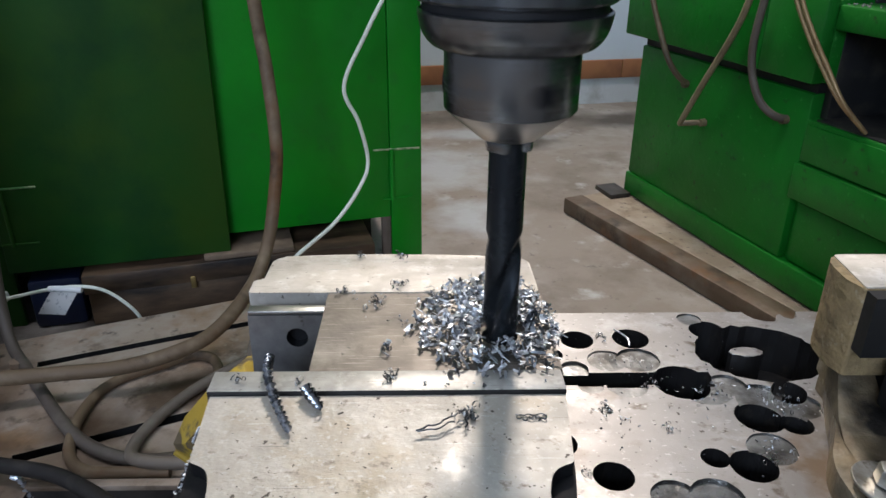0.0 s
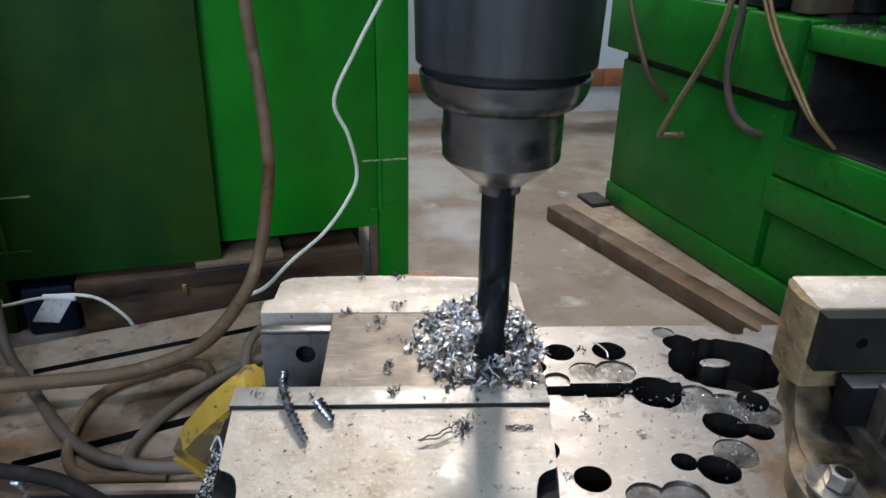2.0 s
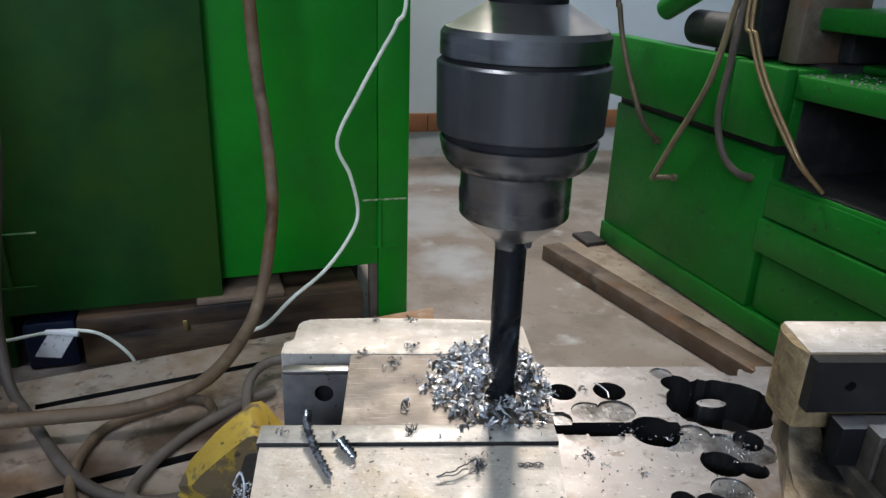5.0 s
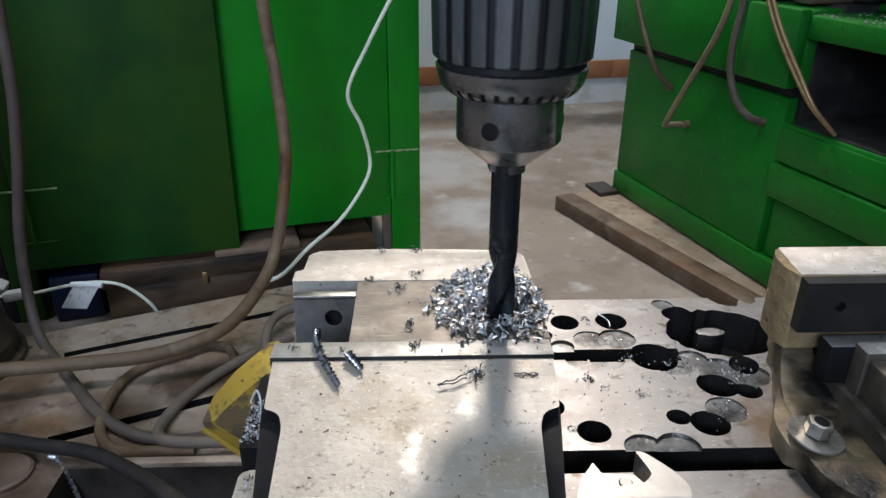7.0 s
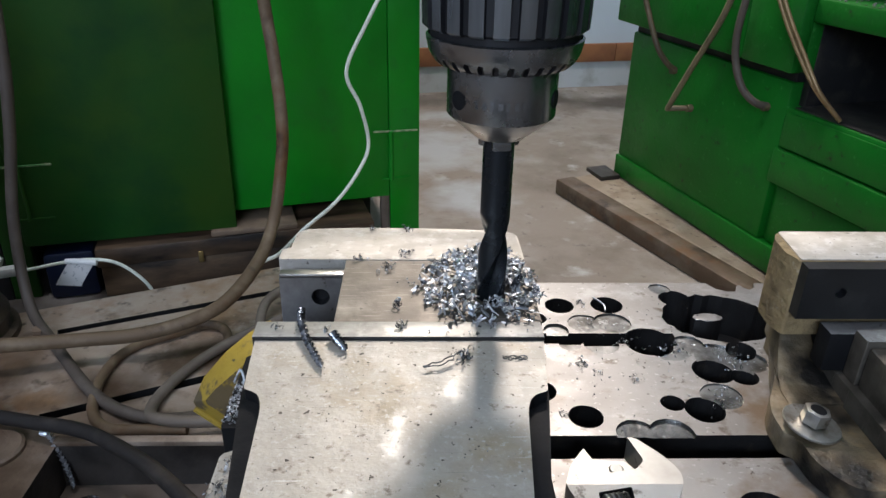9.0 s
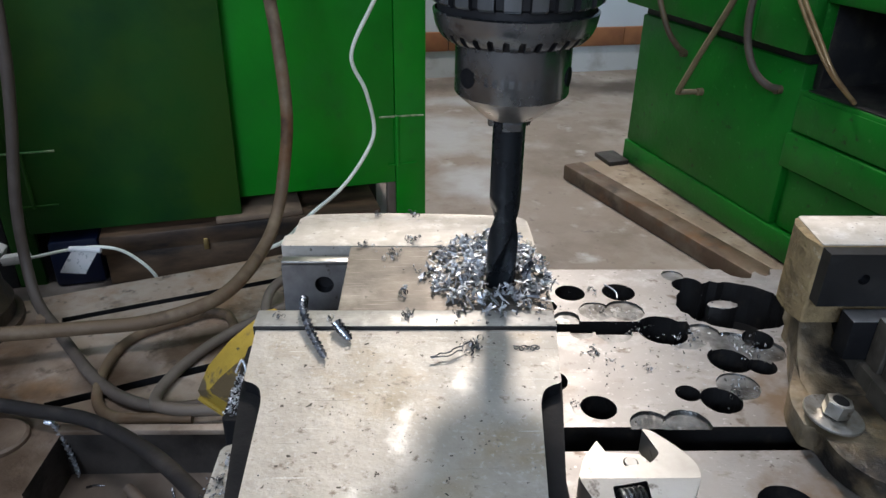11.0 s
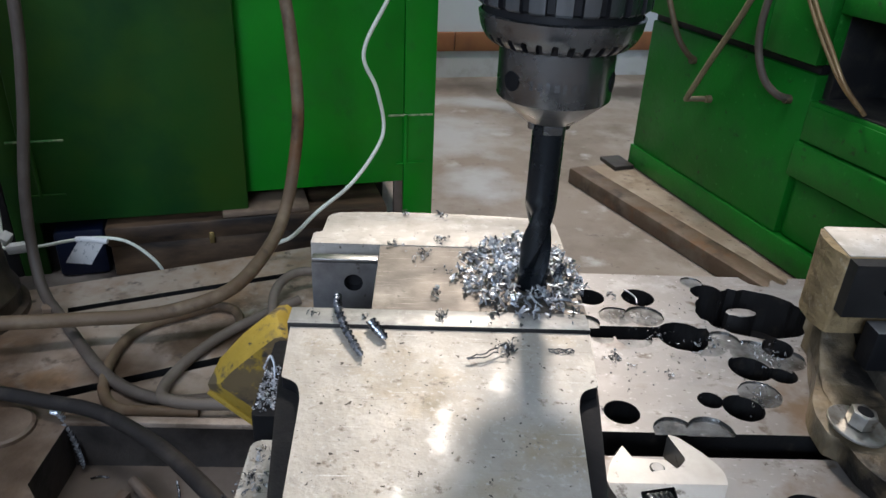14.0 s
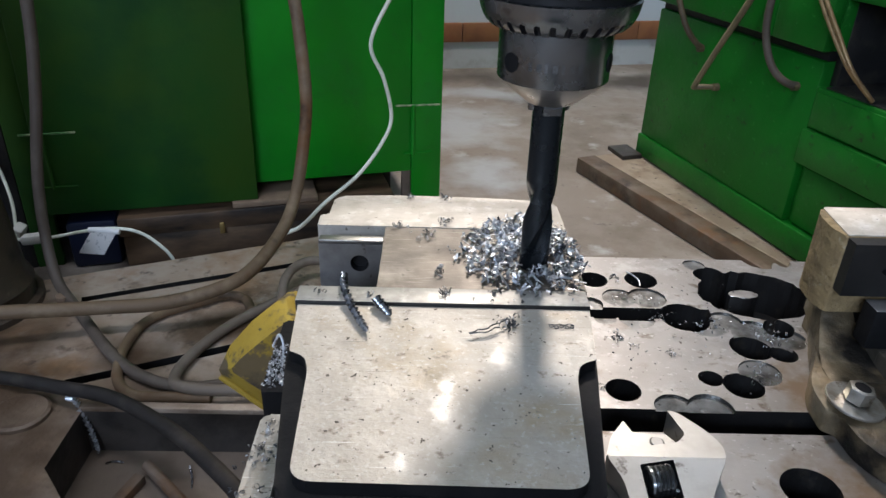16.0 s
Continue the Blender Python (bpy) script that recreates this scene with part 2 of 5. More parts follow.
KHAKI_HOSE = material("dusty_khaki_hose", (0.21, 0.165, 0.095), 0.55, 0, [((0.10, 0.075, 0.042), 16, 0.48, 0.68, 6)], 0.0003, 160)
OIL_HOSE = material("oily_dark_brown_hose", (0.070, 0.050, 0.030), 0.5, 0, [((0.13, 0.095, 0.055), 20, 0.48, 0.70, 6), ((0.02, 0.016, 0.012), 14, 0.52, 0.68, 5)], 0.0003, 160)
WHITE_CORD = material("white_plastic_cord", (0.86, 0.89, 0.78), 0.5, 0, [((0.62, 0.64, 0.55), 30, 0.5, 0.75, 3)])
PLUG = material("off_white_plastic", (0.70, 0.69, 0.65), 0.45, 0, [((0.5, 0.48, 0.45), 60, 0.6, 0.75, 3)])
PAPER = material("white_paper_tag", (0.80, 0.80, 0.80), 0.7, 0, [((0.5, 0.51, 0.53), 160, 0.62, 0.66, 3)])
YELLOW = material("worn_yellow_paint", (0.47, 0.32, 0.045), 0.5, 0, [((0.38, 0.25, 0.03), 30, 0.4, 0.7, 6), ((0.14, 0.105, 0.06), 26, 0.55, 0.62, 8, 0.6), ((0.05, 0.042, 0.032), 90, 0.60, 0.68, 5)], 0.0005, 120)
YELLOW_WORN = material("mostly_worn_yellow_paint", (0.17, 0.122, 0.060), 0.5, 0.1, [((0.10, 0.075, 0.042), 34, 0.46, 0.64, 8), ((0.42, 0.28, 0.035), 46, 0.53, 0.60, 9, 0.5), ((0.05, 0.04, 0.032), 60, 0.60, 0.68, 6)], 0.0005, 120)
ROUGH_CAST = material("ochre_rough_casting", (0.30, 0.215, 0.105), 0.68, 0.1, [((0.19, 0.13, 0.065), 60, 0.42, 0.62, 8), ((0.42, 0.35, 0.24), 120, 0.60, 0.75, 5), ((0.05, 0.037, 0.026), 24, 0.54, 0.70, 8)], 0.0040, 85)
VISE_FOOT = material("black_patched_brown_casting", (0.255, 0.190, 0.110), 0.60, 0.15, [((0.33, 0.27, 0.19), 55, 0.48, 0.68, 8), ((0.13, 0.090, 0.048), 36, 0.48, 0.66, 8), ((0.36, 0.22, 0.08), 24, 0.60, 0.74, 6), ((0.04, 0.03, 0.022), 80, 0.62, 0.72, 6)], 0.0016, 120)
WORN_IRON = material("worn_brown_grey_iron", (0.105, 0.092, 0.074), 0.5, 0.35, [((0.17, 0.15, 0.12), 45, 0.50, 0.70, 8, 0.4), ((0.045, 0.038, 0.030), 30, 0.48, 0.66, 8)], 0.0003, 220, scratches=[((0.20, 0.18, 0.15), 20, 40, 0.68)])
DARK_PLATE = material("blackened_jaw_plate", (0.030, 0.029, 0.029), 0.42, 0.5, [((0.055, 0.052, 0.05), 40, 0.5, 0.75, 4)], 0.0001, 300)
CHROME = material("satin_chrome_tool_steel", (0.45, 0.43, 0.40), 0.42, 0.85, [((0.38, 0.36, 0.33), 60, 0.45, 0.70, 8, 0.48), ((0.10, 0.085, 0.07), 130, 0.62, 0.72, 5)], 0.0001, 300, scratches=[((0.42, 0.41, 0.39), 35, 40, 0.66)])
ZINC = material("zinc_plated_washer", (0.50, 0.475, 0.43), 0.40, 0.85, [((0.30, 0.26, 0.20), 90, 0.45, 0.66, 7), ((0.12, 0.085, 0.05), 120, 0.58, 0.70, 5)], 0.00015, 300)
BOX_WOOD = material("grimy_brown_box_board", (0.115, 0.068, 0.038), 0.55, 0, [((0.21, 0.130, 0.072), 16, 0.48, 0.66, 8), ((0.010, 0.007, 0.006), 11, 0.44, 0.62, 8), ((0.20, 0.14, 0.10), 60, 0.66, 0.76, 5)], 0.0006, 90, stretch=(0.3, 1, 1))
BOX_TOP = material("dusty_tan_board", (0.21, 0.145, 0.098), 0.7, 0, [((0.12, 0.08, 0.055), 22, 0.45, 0.7, 7)], 0.0004, 90)
BLUE = material("dark_blue_plastic", (0.005, 0.013, 0.050), 0.5, 0, [((0.015, 0.025, 0.05), 20, 0.5, 0.7, 5)])
BRASS = material("tarnished_brass", (0.42, 0.30, 0.12), 0.45, 0.8, [((0.2, 0.13, 0.06), 90, 0.5, 0.7, 3)])
COPPER_PIPE = material("stained_copper_tube", (0.34, 0.23, 0.12), 0.42, 0.5, [((0.20, 0.12, 0.06), 40, 0.5, 0.7, 4)])
# black machinery, and the colour that stands for shade in hollows and openings
BLACK_GEAR_AND_SHADE = material("greasy_black_machinery_and_shade", (0.015, 0.015, 0.016), 0.5, 0.1, [((0.04, 0.036, 0.03), 30, 0.5, 0.7, 4)], 0.0005, 100)



def blotch(m, spots, colour=(0.60, 0.59, 0.57, 1), rough=0.34, metal=0.60, grain=150):
    """Patches of another colour and finish, ragged in shape, on a surface: (x, y, half width, half length)."""
    nt = m.node_tree
    b = nt.nodes["Principled BSDF"]
    tc, n = nt.nodes.new("ShaderNodeTexCoord"), nt.nodes.new("ShaderNodeTexNoise")
    n.inputs["Scale"].default_value, n.inputs["Detail"].default_value = grain, 10
    nt.links.new(tc.outputs["Object"], n.inputs["Vector"])
    total = None
    for x, y, rx, ry in spots:
        mp, ln, ad, mr = (nt.nodes.new("ShaderNode" + k) for k in ("Mapping", "VectorMath", "Math", "MapRange"))
        mp.inputs["Location"].default_value = (-x / rx, -y / ry, 0)
        mp.inputs["Scale"].default_value = (1 / rx, 1 / ry, 0)
        ln.operation = "LENGTH"
        ad.operation = "MULTIPLY_ADD"
        ad.inputs[1].default_value = 2.6
        nt.links.new(tc.outputs["Object"], mp.inputs["Vector"])
        nt.links.new(mp.outputs[0], ln.inputs[0])
        nt.links.new(n.outputs["Fac"], ad.inputs[0])
        nt.links.new(ln.outputs["Value"], ad.inputs[2])
        for i, v in ((1, 2.55), (2, 1.55), (3, 0.0), (4, 1.0)):
            mr.inputs[i].default_value = v
        nt.links.new(ad.outputs[0], mr.inputs[0])
        if total is None:
            total = mr.outputs[0]
        else:
            mx = nt.nodes.new("ShaderNodeMath")
            mx.operation = "MAXIMUM"
            nt.links.new(total, mx.inputs[0])
            nt.links.new(mr.outputs[0], mx.inputs[1])
            total = mx.outputs[0]
    for socket, value, kind in (("Base Color", colour, "RGBA"), ("Roughness", rough, "FLOAT"), ("Metallic", metal, "FLOAT")):
        mix = nt.nodes.new("ShaderNodeMix")
        mix.data_type = kind
        a, c, out = (6, 7, 2) if kind == "RGBA" else (2, 3, 0)
        nt.links.new(total, mix.inputs[0])
        if b.inputs[socket].links:
            nt.links.new(b.inputs[socket].links[0].from_socket, mix.inputs[a])
        else:
            mix.inputs[a].default_value = b.inputs[socket].default_value
        mix.inputs[c].default_value = value
        nt.links.new(mix.outputs[out], b.inputs[socket])


# pale polished patches at the highlight spots; part of the glare is in colour
blotch(GROUND_STEEL, [(0.0, -0.064, 0.0044, 0.0100), (0.0010, -0.0520, 0.0034, 0.0060), (-0.0137, -0.0900, 0.0022, 0.0085), (0.0210, -0.0370, 0.0052, 0.0060)], (0.50, 0.485, 0.455, 1), 0.43, 0.50, 210)
# near-black patches on the foot and flank of the second vise
blotch(VISE_FOOT, [(0.224, 0.060, 0.0175, 0.036), (0.221, 0.040, 0.015, 0.026), (0.198, -0.008, 0.012, 0.026), (0.214, -0.012, 0.018, 0.022)], (0.010, 0.009, 0.008, 1), 0.45, 0.1, 48)
blotch(TABLE_STEEL, [(0.196, 0.045, 0.014, 0.035), (0.180, -0.03, 0.03, 0.03)], (0.165, 0.115, 0.075, 1), 0.48, 0.5, 90)
# darker brown patches on the base round the column and beside the trough
blotch(RUSTY_BASE, [(-0.52, 0.35, 0.22, 0.16), (-0.46, 0.22, 0.24, 0.26), (-0.56, 0.46, 0.12, 0.11), (-0.37, 0.43, 0.08, 0.05), (-0.25, 0.50, 0.06, 0.035)], (0.080, 0.048, 0.028, 1), 0.5, 0.1, 11)
# shade at the cabinet's foot, painted into the floor colour
blotch(CONCRETE, [(-0.42, 0.74, 0.34, 0.13), (-0.15, 0.86, 0.20, 0.10)], (0.045, 0.036, 0.030, 1), 0.6, 0.0, 9)
# darker floor patches near the far wall
blotch(CONCRETE, [(0.35, 1.98, 0.55, 0.11), (0.30, 1.72, 0.10, 0.10)], (0.085, 0.070, 0.058, 1), 0.6, 0.0, 7)
# paler floor patches between the cabinet and the machine
blotch(CONCRETE, [(0.06, 1.50, 0.16, 0.16), (0.16, 1.80, 0.22, 0.06), (0.10, 1.20, 0.08, 0.10)], (0.37, 0.37, 0.38, 1), 0.6, 0.0, 11)

# ---------------------------------------------------------------- building helpers


def part(name, bm, mats, parent=None, label="", smooth=30):
    me = bpy.data.meshes.new(name)
    bmesh.ops.recalc_face_normals(bm, faces=bm.faces)
    bm.to_mesh(me)
    bm.free()
    for m in mats if isinstance(mats, (list, tuple)) else [mats]:
        me.materials.append(m)
    if smooth:
        me.shade_smooth()
        me.set_sharp_from_angle(angle=radians(smooth))
    ob = new(name, me)
    ob.parent = parent
    if label:
        tagged(ob, label=label)
    return ob


def thing(name, label, category, m=None, group="", kind=""):
    ob = new(name)
    ob.empty_display_size = 0.02
    if m is not None:
        ob.matrix_world = m
    return tagged(ob, label=label, category=category, group=group, kind=kind)


def box(bm, x0, x1, y0, y1, z0, z1, bevel=0.0, segments=2, mat=0):
    made = bmesh.ops.create_cube(bm, size=1, matrix=Matrix.LocRotScale(((x0 + x1) / 2, (y0 + y1) / 2, (z0 + z1) / 2), None, (abs(x1 - x0), abs(y1 - y0), abs(z1 - z0))))
    faces = {f for v in made["verts"] for f in v.link_faces}
    for f in faces:
        f.material_index = mat
    if bevel:
        edges = {e for v in made["verts"] for e in v.link_edges}
        bmesh.ops.bevel(bm, geom=list(edges), offset=bevel, segments=segments, affect="EDGES", profile=0.5, material=-1)
    return bm


def boxed(*a, **k):
    return box(bmesh.new(), *a, **k)


def lathe(bm, rows, centre=(0, 0), steps=48, mat=0, cap=True):
    """Turn (radius, z) rows about a vertical axis."""
    rings = []
    for r, z in rows:
        rings.append([bm.verts.new((centre[0] + r * math.cos(2 * math.pi * i / steps), centre[1] + r * math.sin(2 * math.pi * i / steps), z)) for i in range(steps)])
    for a, b in zip(rings, rings[1:]):
        for i in range(steps):
            bm.faces.new((a[i], a[(i + 1) % steps], b[(i + 1) % steps], b[i])).material_index = mat
    if cap:
        bm.faces.new(rings[0]).material_index = mat
        bm.faces.new(rings[-1]).material_index = mat
    return bm


def rounded(points, radius, steps=5):
    """Round the corners of a closed outline; radius: one for all or one a corner."""
    out, n = [], len(points)
    radii = radius if isinstance(radius, (list, tuple)) else [radius] * n
    for i, r in enumerate(radii):
        p, a, b = Vector(points[i]), Vector(points[i - 1]), Vector(points[(i + 1) % n])
        if r <= 0:
            out.append(tuple(p))
            continue
        u, v = (a - p).normalized(), (b - p).normalized()
        s, e = p + u * r, p + v * r
        for k in range(steps + 1):
            t = k / steps
            out.append(tuple((1 - t) ** 2 * s + 2 * t * (1 - t) * p + t * t * e))
    return out


def prism(bm, outline, z0, z1, bevel=0.0, mat=0, top_shrink=None):
    """An upright prism on a plan outline, with its upper edge bevelled."""
    n = len(outline)
    low = [bm.verts.new((x, y, z0)) for x, y in outline]
    high = [bm.verts.new((x, y, z1)) for x, y in outline]
    for i in range(n):
        bm.faces.new((low[i], low[(i + 1) % n], high[(i + 1) % n], high[i])).material_index = mat
    bm.faces.new(low).material_index = mat
    top = bm.faces.new(high)
    top.material_index = mat
    if bevel:
        bmesh.ops.bevel(bm, geom=list(top.edges), offset=bevel, segments=2, affect="EDGES", profile=0.5, material=-1)
    return bm


def smooth_path(points, per=8):
    pts = [Vector(p) for p in points]
    pts = [pts[0] * 2 - pts[1], *pts, pts[-1] * 2 - pts[-2]]
    out = []
    for a, b, c, d in zip(pts, pts[1:], pts[2:], pts[3:]):
        for k in range(per):
            t = k / per
            out.append(0.5 * ((2 * b) + (c - a) * t + (2 * a - 5 * b + 4 * c - d) * t * t + (3 * b - a - 3 * c + d) * t ** 3))
    return out + [pts[-2]]


def tube(bm, points, radius, sides=10, mat=0, per=8, taper=None, wobble=0.0):
    """A round cord along a smooth path."""
    path, rings = smooth_path(points, per), []
    up = Vector((0.31, 0.17, 0.93)).normalized()
    for i, p in enumerate(path):
        d = (path[min(i + 1, len(path) - 1)] - path[max(i - 1, 0)]).normalized()
        u = (up - d * up.dot(d)).normalized()
        v = d.cross(u)
        up = u
        r = radius * (taper(i / (len(path) - 1)) if taper else 1) * (1 + wobble * noise.noise(p * 25))
        rings.append([bm.verts.new(p + r * (math.cos(2 * math.pi * k / sides) * u + math.sin(2 * math.pi * k / sides) * v)) for k in range(sides)])
    for a, b in zip(rings, rings[1:]):
        for k in range(sides):
            bm.faces.new((a[k], a[(k + 1) % sides], b[(k + 1) % sides], b[k])).material_index = mat
    bm.faces.new(rings[0]).material_index = mat
    bm.faces.new(rings[-1]).material_index = mat
    return bm


def circle(x, y, r, n=28, squash=1.0, ragged=0.0):
    pts = []
    for i in range(n):
        a = 2 * math.pi * i / n
        k = r * (1 + ragged * noise.noise((9 * math.cos(a) + x * 90, 9 * math.sin(a), y * 70)))
        pts.append((x + k * math.cos(a), y + k * squash * math.sin(a)))
    return pts


def inside(p, poly):
    x, y = p
    hit = False
    for (x0, y0), (x1, y1) in zip(poly, poly[1:] + poly[:1]):
        if (y0 > y) != (y1 > y) and x < x0 + (y - y0) / (y1 - y0) * (x1 - x0):
            hit = not hit
    return hit


def terrace(outline, cuts, top, thick, mats_of_cut):
    """A slab with a plan outline, sunk to a depth inside each cut: (outline, depth, material index). The deepest cut wins."""
    loops = [outline] + [c[0] for c in cuts]
    verts, edges = [], []
    for loop in loops:
        start = len(verts)
        verts += [Vector(p) for p in loop]
        edges += [(start + i, start + (i + 1) % len(loop)) for i in range(len(loop))]
    points, _, tris, *_ = geometry.delaunay_2d_cdt(verts, edges, [], 0, 1e-6)
    bm, level, cache = bmesh.new(), {}, {}

    def vert(i, z):
        key = (i, round(z, 5))
        if key not in cache:
            cache[key] = bm.verts.new((*points[i], z))
        return cache[key]

    walls = {}
    for t in tris:
        c = (sum(points[i].x for i in t) / 3, sum(points[i].y for i in t) / 3)
        if not inside(c, outline):
            continue
        depth, mat = 0.0, 0
        for loop, d, m in cuts:
            if d > depth and inside(c, loop):
                depth, mat = d, m
        z = top - depth
        bm.faces.new([vert(i, z) for i in t]).material_index = mat
        for a, b in zip(t, t[1:] + t[:1]):
            walls.setdefault((min(a, b), max(a, b)), []).append((z, mat))
    for (a, b), sides in walls.items():
        if len(sides) == 1:
            sides = sides + [(top - thick, 0)]
        (z0, m0), (z1, m1) = sides[0], sides[1]
        if abs(z0 - z1) > 1e-6:
            quad = (vert(a, z0), vert(b, z0), vert(b, z1), vert(a, z1))
            try:
                bm.faces.new(quad).material_index = mats_of_cut.get(m0 if z0 < z1 else m1, 0)
            except ValueError:
                pass
    return bm


def turned(x, y, z, degrees):
    return pose(x, y, z, 0, 0, degrees)


# ---------------------------------------------------------------- room
def room():
    fl = boxed(-3.2, 4.2, -2.6, 2.9, FLOOR - 0.1, FLOOR)
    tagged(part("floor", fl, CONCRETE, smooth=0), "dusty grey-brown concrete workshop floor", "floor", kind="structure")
    far = turned(0.013, 2.07, 0, 11)
    w = boxed(-3.4, 4.4, 0, 0.2, FLOOR, 2.4)
    ob = tagged(part("wall_north", w, WALL, smooth=0), "pale blue-grey painted workshop wall with brown skirting", "wall", kind="structure")
    ob.matrix_world = far
    low = part("wall_foot", boxed(-3.3, 4.3, -0.004, -0.0005, FLOOR, -0.345), WHITEWASH, ob, "scuffed whitewashed strip above the floor", smooth=0)
    x = -1.13
    mesh = None
    while x < 2.4:
        if mesh is None:
            t = part("skirting_tile", boxed(0.001, 0.297, -0.012, -0.0005, -0.345, -0.286, 0.002), BAND, ob, "red-brown skirting board")
            mesh = t.data
        else:
            t = new("skirting_tile", mesh)
            t.parent = ob
        t.location = (x, 0, 0)
        x += 0.298
    for name, a in (("wall_south", (-3.2, 4.2, -2.8, -2.6)), ("wall_west", (-3.4, -3.2, -2.6, 2.2)), ("wall_east", (4.2, 4.4, -2.6, 3.2))):
        tagged(part(name, boxed(*a, FLOOR, 2.4), WALL, smooth=0), "plain pale blue-grey painted workshop wall", "wall", kind="structure")
    # unseen frame added round the fill light on the south wall
    fill_surround = thing("fill_light_surround", "unseen grey metal frame added round the front fill light", "window", pose(-0.7, -2.6, 1.05), kind="structure")
    for a in ((-0.85, 0.85, -0.66, -0.60), (-0.85, 0.85, 0.60, 0.66), (-0.85, -0.79, -0.5998, 0.5998), (0.79, 0.85, -0.5998, 0.5998)):
        part("window_frame", boxed(a[0], a[1], 0.0005, 0.04, a[2], a[3], 0.004), TABLE_STEEL, fill_surround)
    tagged(part("ceiling", boxed(-3.4, 4.4, -2.8, 3.4, 2.4, 2.5), CEILING, smooth=0), "plain white painted workshop ceiling", "ceiling", kind="structure")


room()


# ---------------------------------------------------------------- drilling machine base and table
def slot_outline(x0, y0, x1, y1, half):
    d = Vector((x1 - x0, y1 - y0)).normalized() * half
    n = Vector((-d.y, d.x))
    return [tuple(Vector((x0, y0)) + n), tuple(Vector((x0, y0)) - n), tuple(Vector((x1, y1)) - n), tuple(Vector((x1, y1)) + n)]


def machine_base():
    top = [(-1.3, -0.6), (0.05, -0.6), (0.05, 0.838), (-0.185, 0.744), (-0.478, 0.622), (-0.62, 0.563), (-1.3, 0.28)]
    cuts = [
        (slot_outline(-0.466, 0.550, 0.0, 0.738, 0.006), 0.035, 1),
        (slot_outline(-0.41, 0.379, 0.0, 0.559, 0.007), 0.035, 1),
        ([(-0.372, 0.334), (-0.06, 0.337), (-0.05, -0.45), (-0.29, -0.45), (-0.316, 0.19), (-0.372, 0.253)], 0.055, 2),
    ]
    bm = terrace(top, cuts, BASE, 0.068, {1: 1, 2: 3})
    base = thing("drilling_machine_base", "rusty dusty cast-iron drilling machine base with T-slots and an oil trough", "machine base")
    part("bed", bm, [RUSTY_BASE, PIT, TROUGH_FLOOR, TROUGH], base, smooth=0)
    bm = boxed(-0.375, -0.065, 0.334, 0.345, BASE - 0.001, BASE + 0.006, 0.002)
    part("trough_rim", bm, RUSTY_BASE, base, "dull iron rim along the trough")
    bm = lathe(bmesh.new(), [(0.03, BASE), (0.03, BASE + 0.004), (0.027, BASE + 0.006)], (-0.432, 0.327), 32)
    part("cover_disc", bm, RUSTY_BASE, base, "round iron cover disc")
    return base


machine_base()


def column_foot():
    col = thing("column_foot", "rusty brown turned column foot bolted to the base", "column")
    rows = [(0.088, BASE), (0.088, BASE + 0.008), (0.079, BASE + 0.010), (0.078, BASE + 0.026), (0.081, BASE + 0.030), (0.079, BASE + 0.035), (0.074, BASE + 0.045), (0.071, BASE + 0.09), (0.066, BASE + 0.15), (0.054, BASE + 0.35), (0.044, BASE + 0.75)]
    part("pedestal", lathe(bmesh.new(), rows, (-0.600, 0.530), 64), COLUMN, col)
    bm = prism(bmesh.new(), [(-0.480 + 0.010 * math.cos(math.pi * k / 3), 0.536 + 0.010 * math.sin(math.pi * k / 3)) for k in range(6)], BASE, BASE + 0.016, 0.001)
    part("bolt_head", bm, BOX_TOP, col, "dusty tan bolt head")


column_foot()


TABLE_HOLES = [(0.098, 0.0438, 0.0095), (0.1355, 0.159, 0.0108), (0.103, 0.158, 0.0098), (0.076, 0.066, 0.0098), (0.1847, 0.168, 0.0108), (0.192, 0.160, 0.010), (0.152, 0.115, 0.0155), (0.1821, 0.0847, 0.0125),
               (0.198, 0.079, 0.0085), (0.1485, 0.055, 0.0068), (0.1645, 0.0493, 0.011), (0.207, 0.106, 0.009), (0.168, -0.0235, 0.0135), (0.085, 0.142, 0.007), (0.30, 0.06, 0.011)]


